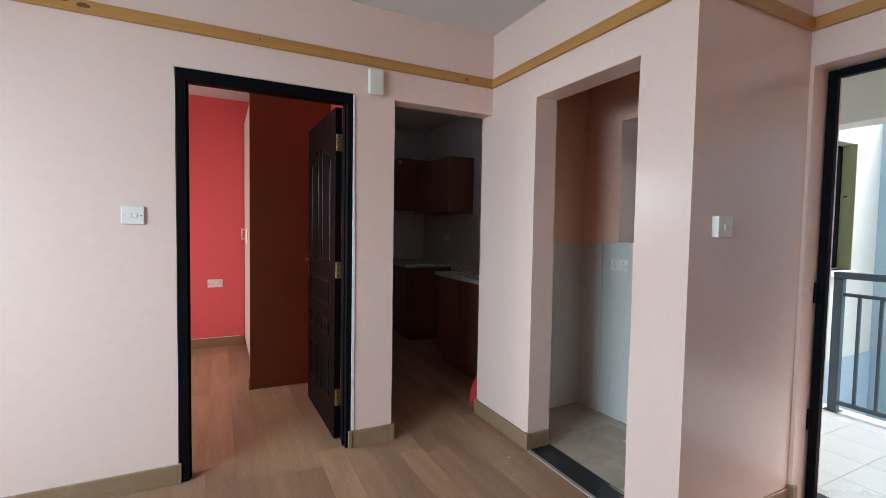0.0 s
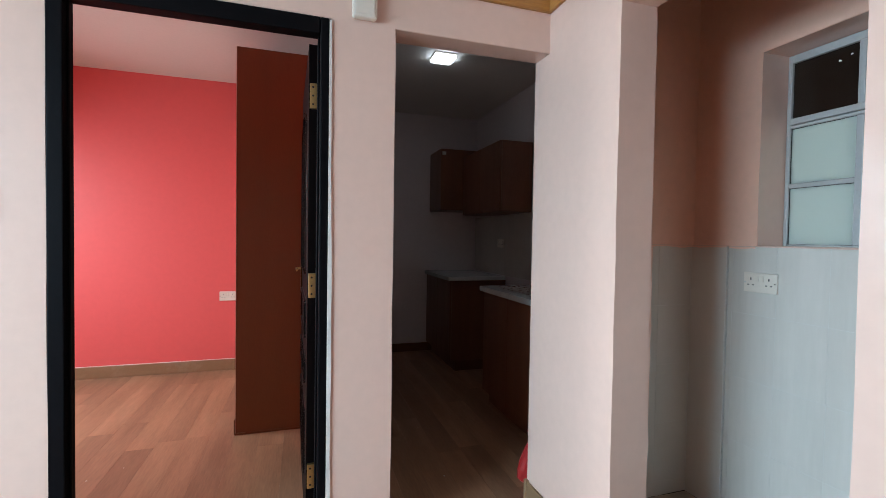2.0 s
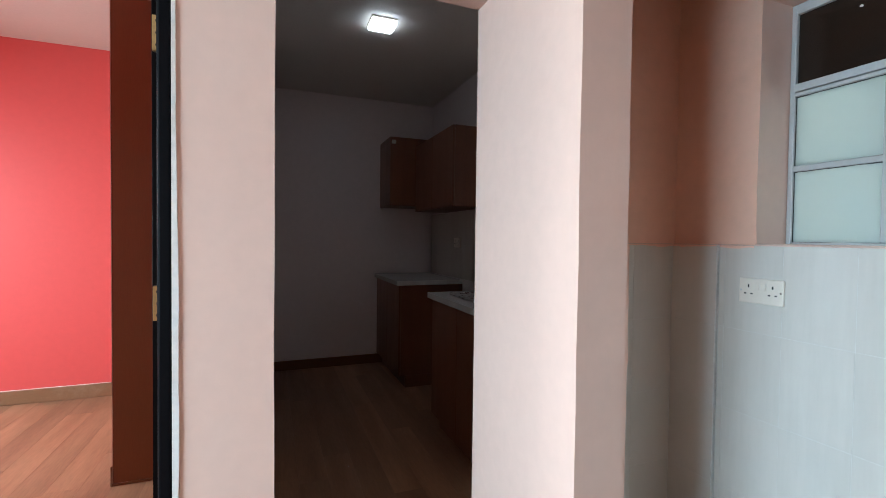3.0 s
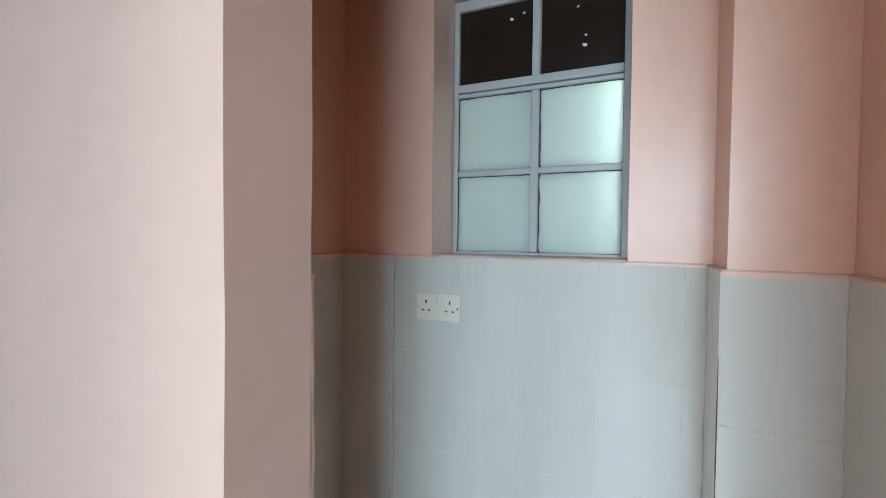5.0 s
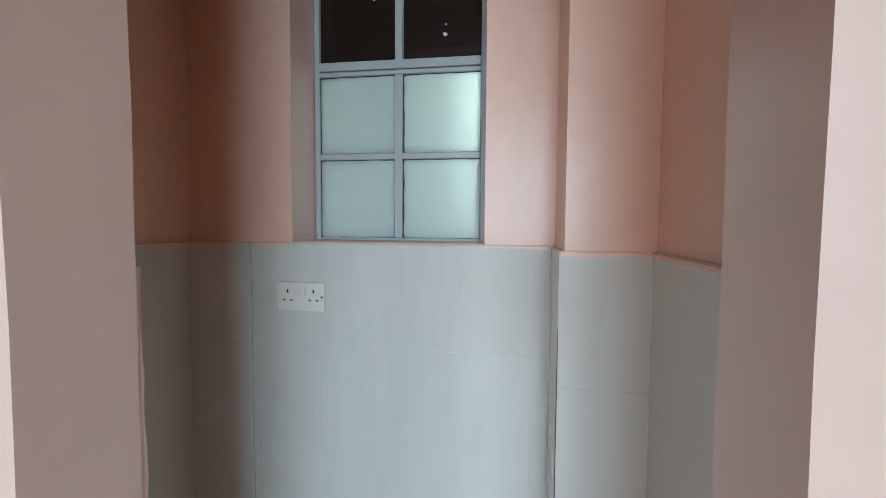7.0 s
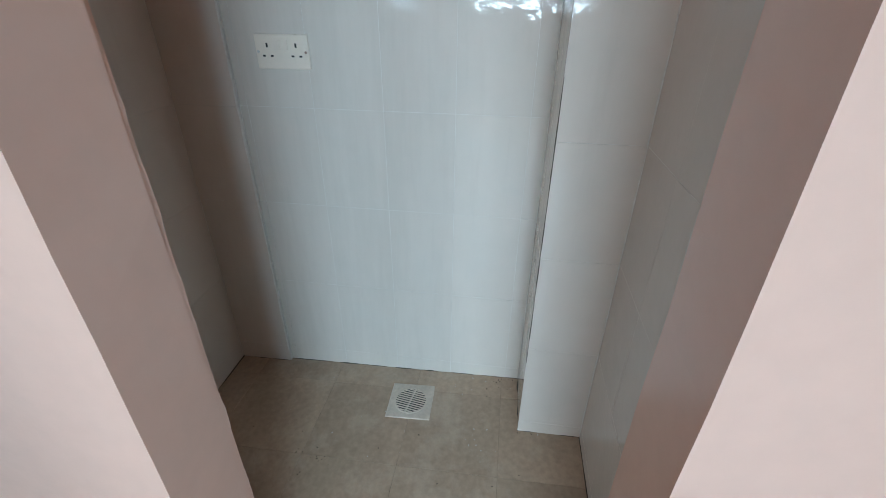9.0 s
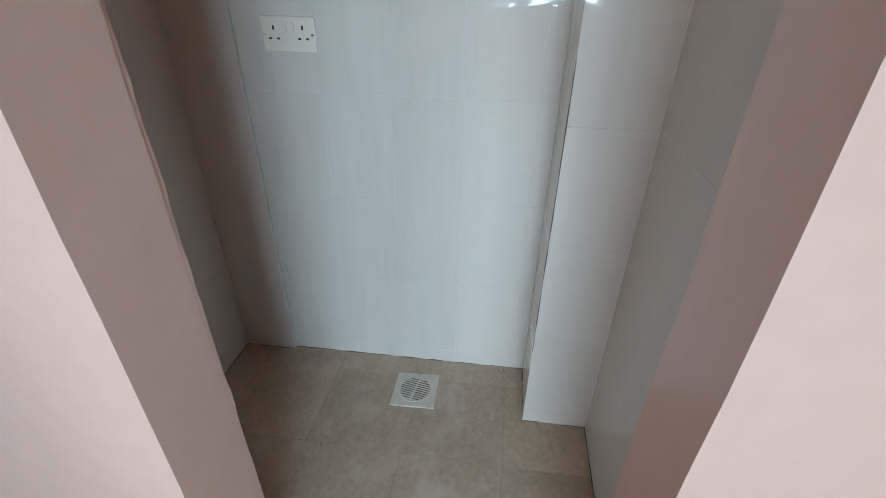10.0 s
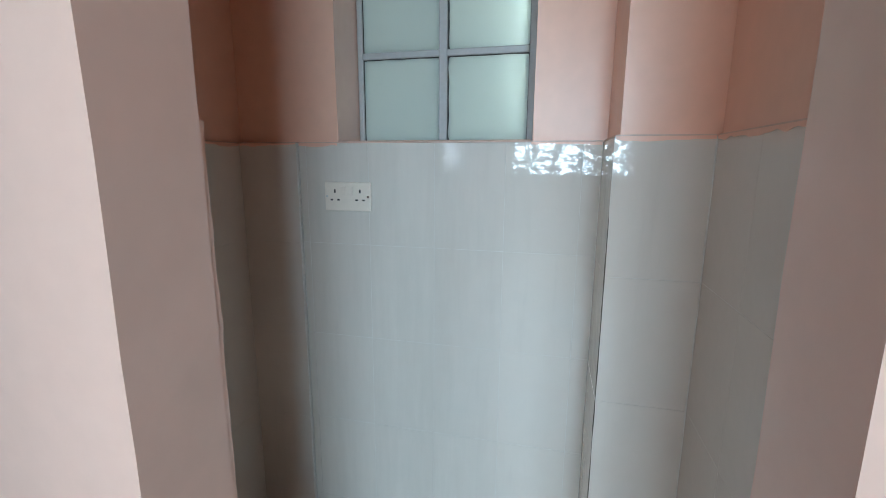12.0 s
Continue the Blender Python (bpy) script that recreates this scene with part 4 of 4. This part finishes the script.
def grit(name, mat, label, seed, count, size, spots):
    """Loose bits on the niche floor, most of them round the given spots."""
    rng, bm = random.Random(seed), bmesh.new()
    for k in range(count):
        if k % 3:
            cx, cy = spots[k % len(spots)]
            x_, y_ = cx + rng.gauss(0, 0.035), cy + rng.gauss(0, 0.045)
        else:
            x_, y_ = rng.uniform(0.20, 0.84), rng.uniform(-1.24, -0.04)
        x_, y_ = min(x_, 0.845 if y_ > -1.05 else 0.620), max(-1.25, min(-0.01, y_))
        g = rng.uniform(*size)
        m_ = Matrix.Translation((x_, y_, fall(y_) + 0.002 + g * 0.2)) @ Matrix.Rotation(rng.uniform(0, 3), 4, "Z") @ Matrix.Diagonal((g * rng.uniform(0.8, 2.2), g, g * 0.45, 1))
        bmesh.ops.create_icosphere(bm, subdivisions=1, radius=1, matrix=m_)
    return tagged(new(name, mesh_of(name, bm, mat)), label, "debris", kind="stuff")


grit("floor_grit", GRIME, "dark grit scattered on the niche floor tiles", 31, 42, (0.0009, 0.0024), ((0.60, -1.10), (0.82, -1.02), (0.45, -0.45)))
grit("paint_crumbs", CHIP, "white paint crumbs scattered on the niche floor tiles", 37, 34, (0.0008, 0.0022), ((0.62, -0.98), (0.55, -0.95), (0.80, -0.85)))

# kitchen splashback
KROWS = (0.905, 1.20, 1.497)
structure("splashback_bed", block(0.8582, 0.8685, 0.127, 3.015, 0.902, 1.497), (GROUT,), "grout behind the kitchen tiles", "grout")
tile_face(wall_kitchen, (0.8655, 3.015, 0), (0, -1, 0), tuple(0.2 * k for k in range(15)), KROWS)

# niche floor tiles
xs, ys = (0.172, 0.457, 0.757, 0.856), (-1.259, -1.010, -0.710, -0.410, -0.110, -0.001)
for xa, xb in zip(xs, xs[1:]):
    for ya, yb in zip(ys, ys[1:]):
        lay("floor_tile", floor_niche, pose(xa + 0.0015, ya + 0.0015, fall(ya) - 0.0055, tilt.gauss(0, 0.06) - 1.455, tilt.gauss(0, 0.06), 0),
            (xb - xa - 0.0010, yb - ya - 0.0010, 0.0068), FLOORTILE)

# balcony floor tiles
slab_parent = bpy.data.objects["balcony_slab"]
for i in range(5):
    for j in range(12):
        lay("floor_tile", slab_parent, pose(1.082 + 0.306 * i, -3.58 + 0.306 * j, -0.0115), (0.303, 0.303, 0.0105), BALCONY)

# laminate planks, staggered
PW, PL = 0.145, 1.21
stag = random.Random(11)
col = 0
x = -4.195
while x < 0.84:
    y = -4.795 - stag.uniform(0, PL)
    x1 = min(x + PW, 0.845)
    while y < 3.025:
        ya, yb = max(y, -4.795), min(y + PL, 3.025)
        y += PL
        # inside the rooms only
        spans = [(ya, yb)]
        if x1 > 0.0:
            spans = [(max(ya, lo), min(yb, hi)) for lo, hi in ((-4.795, -1.456), (0.127, 3.025))]
        for a, b in spans:
            if b - a > 0.03 and x1 - x > 0.02:
                if x < 0.0 < x1 and not (b <= -1.456 or a >= 0.127):
                    continue
                lay("plank", floor, pose(x + 0.0001, a + 0.0001, -0.0115), (x1 - x - 0.0002, b - a - 0.0002, 0.0115), LAMINATE)
        if x < 0.0 < x1:
            a, b = max(ya, -1.456), min(yb, 0.127)
            if b - a > 0.03:
                lay("plank", floor, pose(x + 0.0001, a + 0.0001, -0.0115), (-0.001 - x, b - a - 0.0002, 0.0115), LAMINATE)
    x += PW


# ---- ragged paint edges over the tiles ----
def ragged_paint(o, along, out, proud, length, width, wobble, seed, mat):
    """A brushed edge of paint: a strip from o, running along, its ragged side towards out, lying proud."""
    o, along, out, proud = Vector(o), Vector(along), Vector(out), Vector(proud) * 0.0008
    bm, rows = bmesh.new(), []
    steps = max(4, int(length / 0.012))
    for k in range(steps + 1):
        s = length * k / steps
        w = width + wobble * (noise.noise((s * 9, seed, 0)) + 0.6 * noise.noise((s * 34, seed, 3)))
        a, b = o + along * s, o + along * s + out * max(0.0008, w)
        rows.append([bm.verts.new(p) for p in (a, b, b + proud, a + proud)])
    for a, b in zip(rows, rows[1:]):
        for i in range(4):
            bm.faces.new((a[i], a[(i + 1) % 4], b[(i + 1) % 4], b[i]))
    bm.faces.new(rows[0])
    bm.faces.new(rows[-1])
    bmesh.ops.recalc_face_normals(bm, faces=bm.faces)
    return structure("paint_edge", bm, (mat,), "ragged brushed edge of peach paint over the tiles", "paint edge")


DOWN = (0, 0, -1)
ragged_paint((0.8562, -0.198, 1.2466), (0, -1, 0), DOWN, (-1, 0, 0), 0.126, 0.007, 0.007, 1, PEACH_SHADED)
ragged_paint((0.8562, -0.886, 1.2466), (0, -1, 0), DOWN, (-1, 0, 0), 0.180, 0.006, 0.006, 2, PEACH_SHADED)
ragged_paint((0.8430, -0.004, 1.2466), (0, -1, 0), DOWN, (-1, 0, 0), 0.190, 0.007, 0.007, 3, PEACH_SHADED)
ragged_paint((0.166, -0.0008, 1.2466), (1, 0, 0), DOWN, (0, -1, 0), 0.675, 0.007, 0.007, 4, PEACH_SHADED)
ragged_paint((0.6292, -1.069, 1.2466), (0, -1, 0), DOWN, (-1, 0, 0), 0.188, 0.008, 0.007, 5, PEACH_SHADED)
ragged_paint((0.166, -1.2592, 1.2466), (1, 0, 0), DOWN, (0, 1, 0), 0.462, 0.008, 0.008, 6, PEACH_SHADED)
ragged_paint((0.152, -1.1964, 0.02), (0, 0, 1), (1, 0, 0), (0, 1, 0), 1.225, 0.012, 0.005, 7, PEACH)
ragged_paint((0.152, -0.4686, 0.02), (0, 0, 1), (1, 0, 0), (0, -1, 0), 1.225, 0.012, 0.005, 8, PEACH)
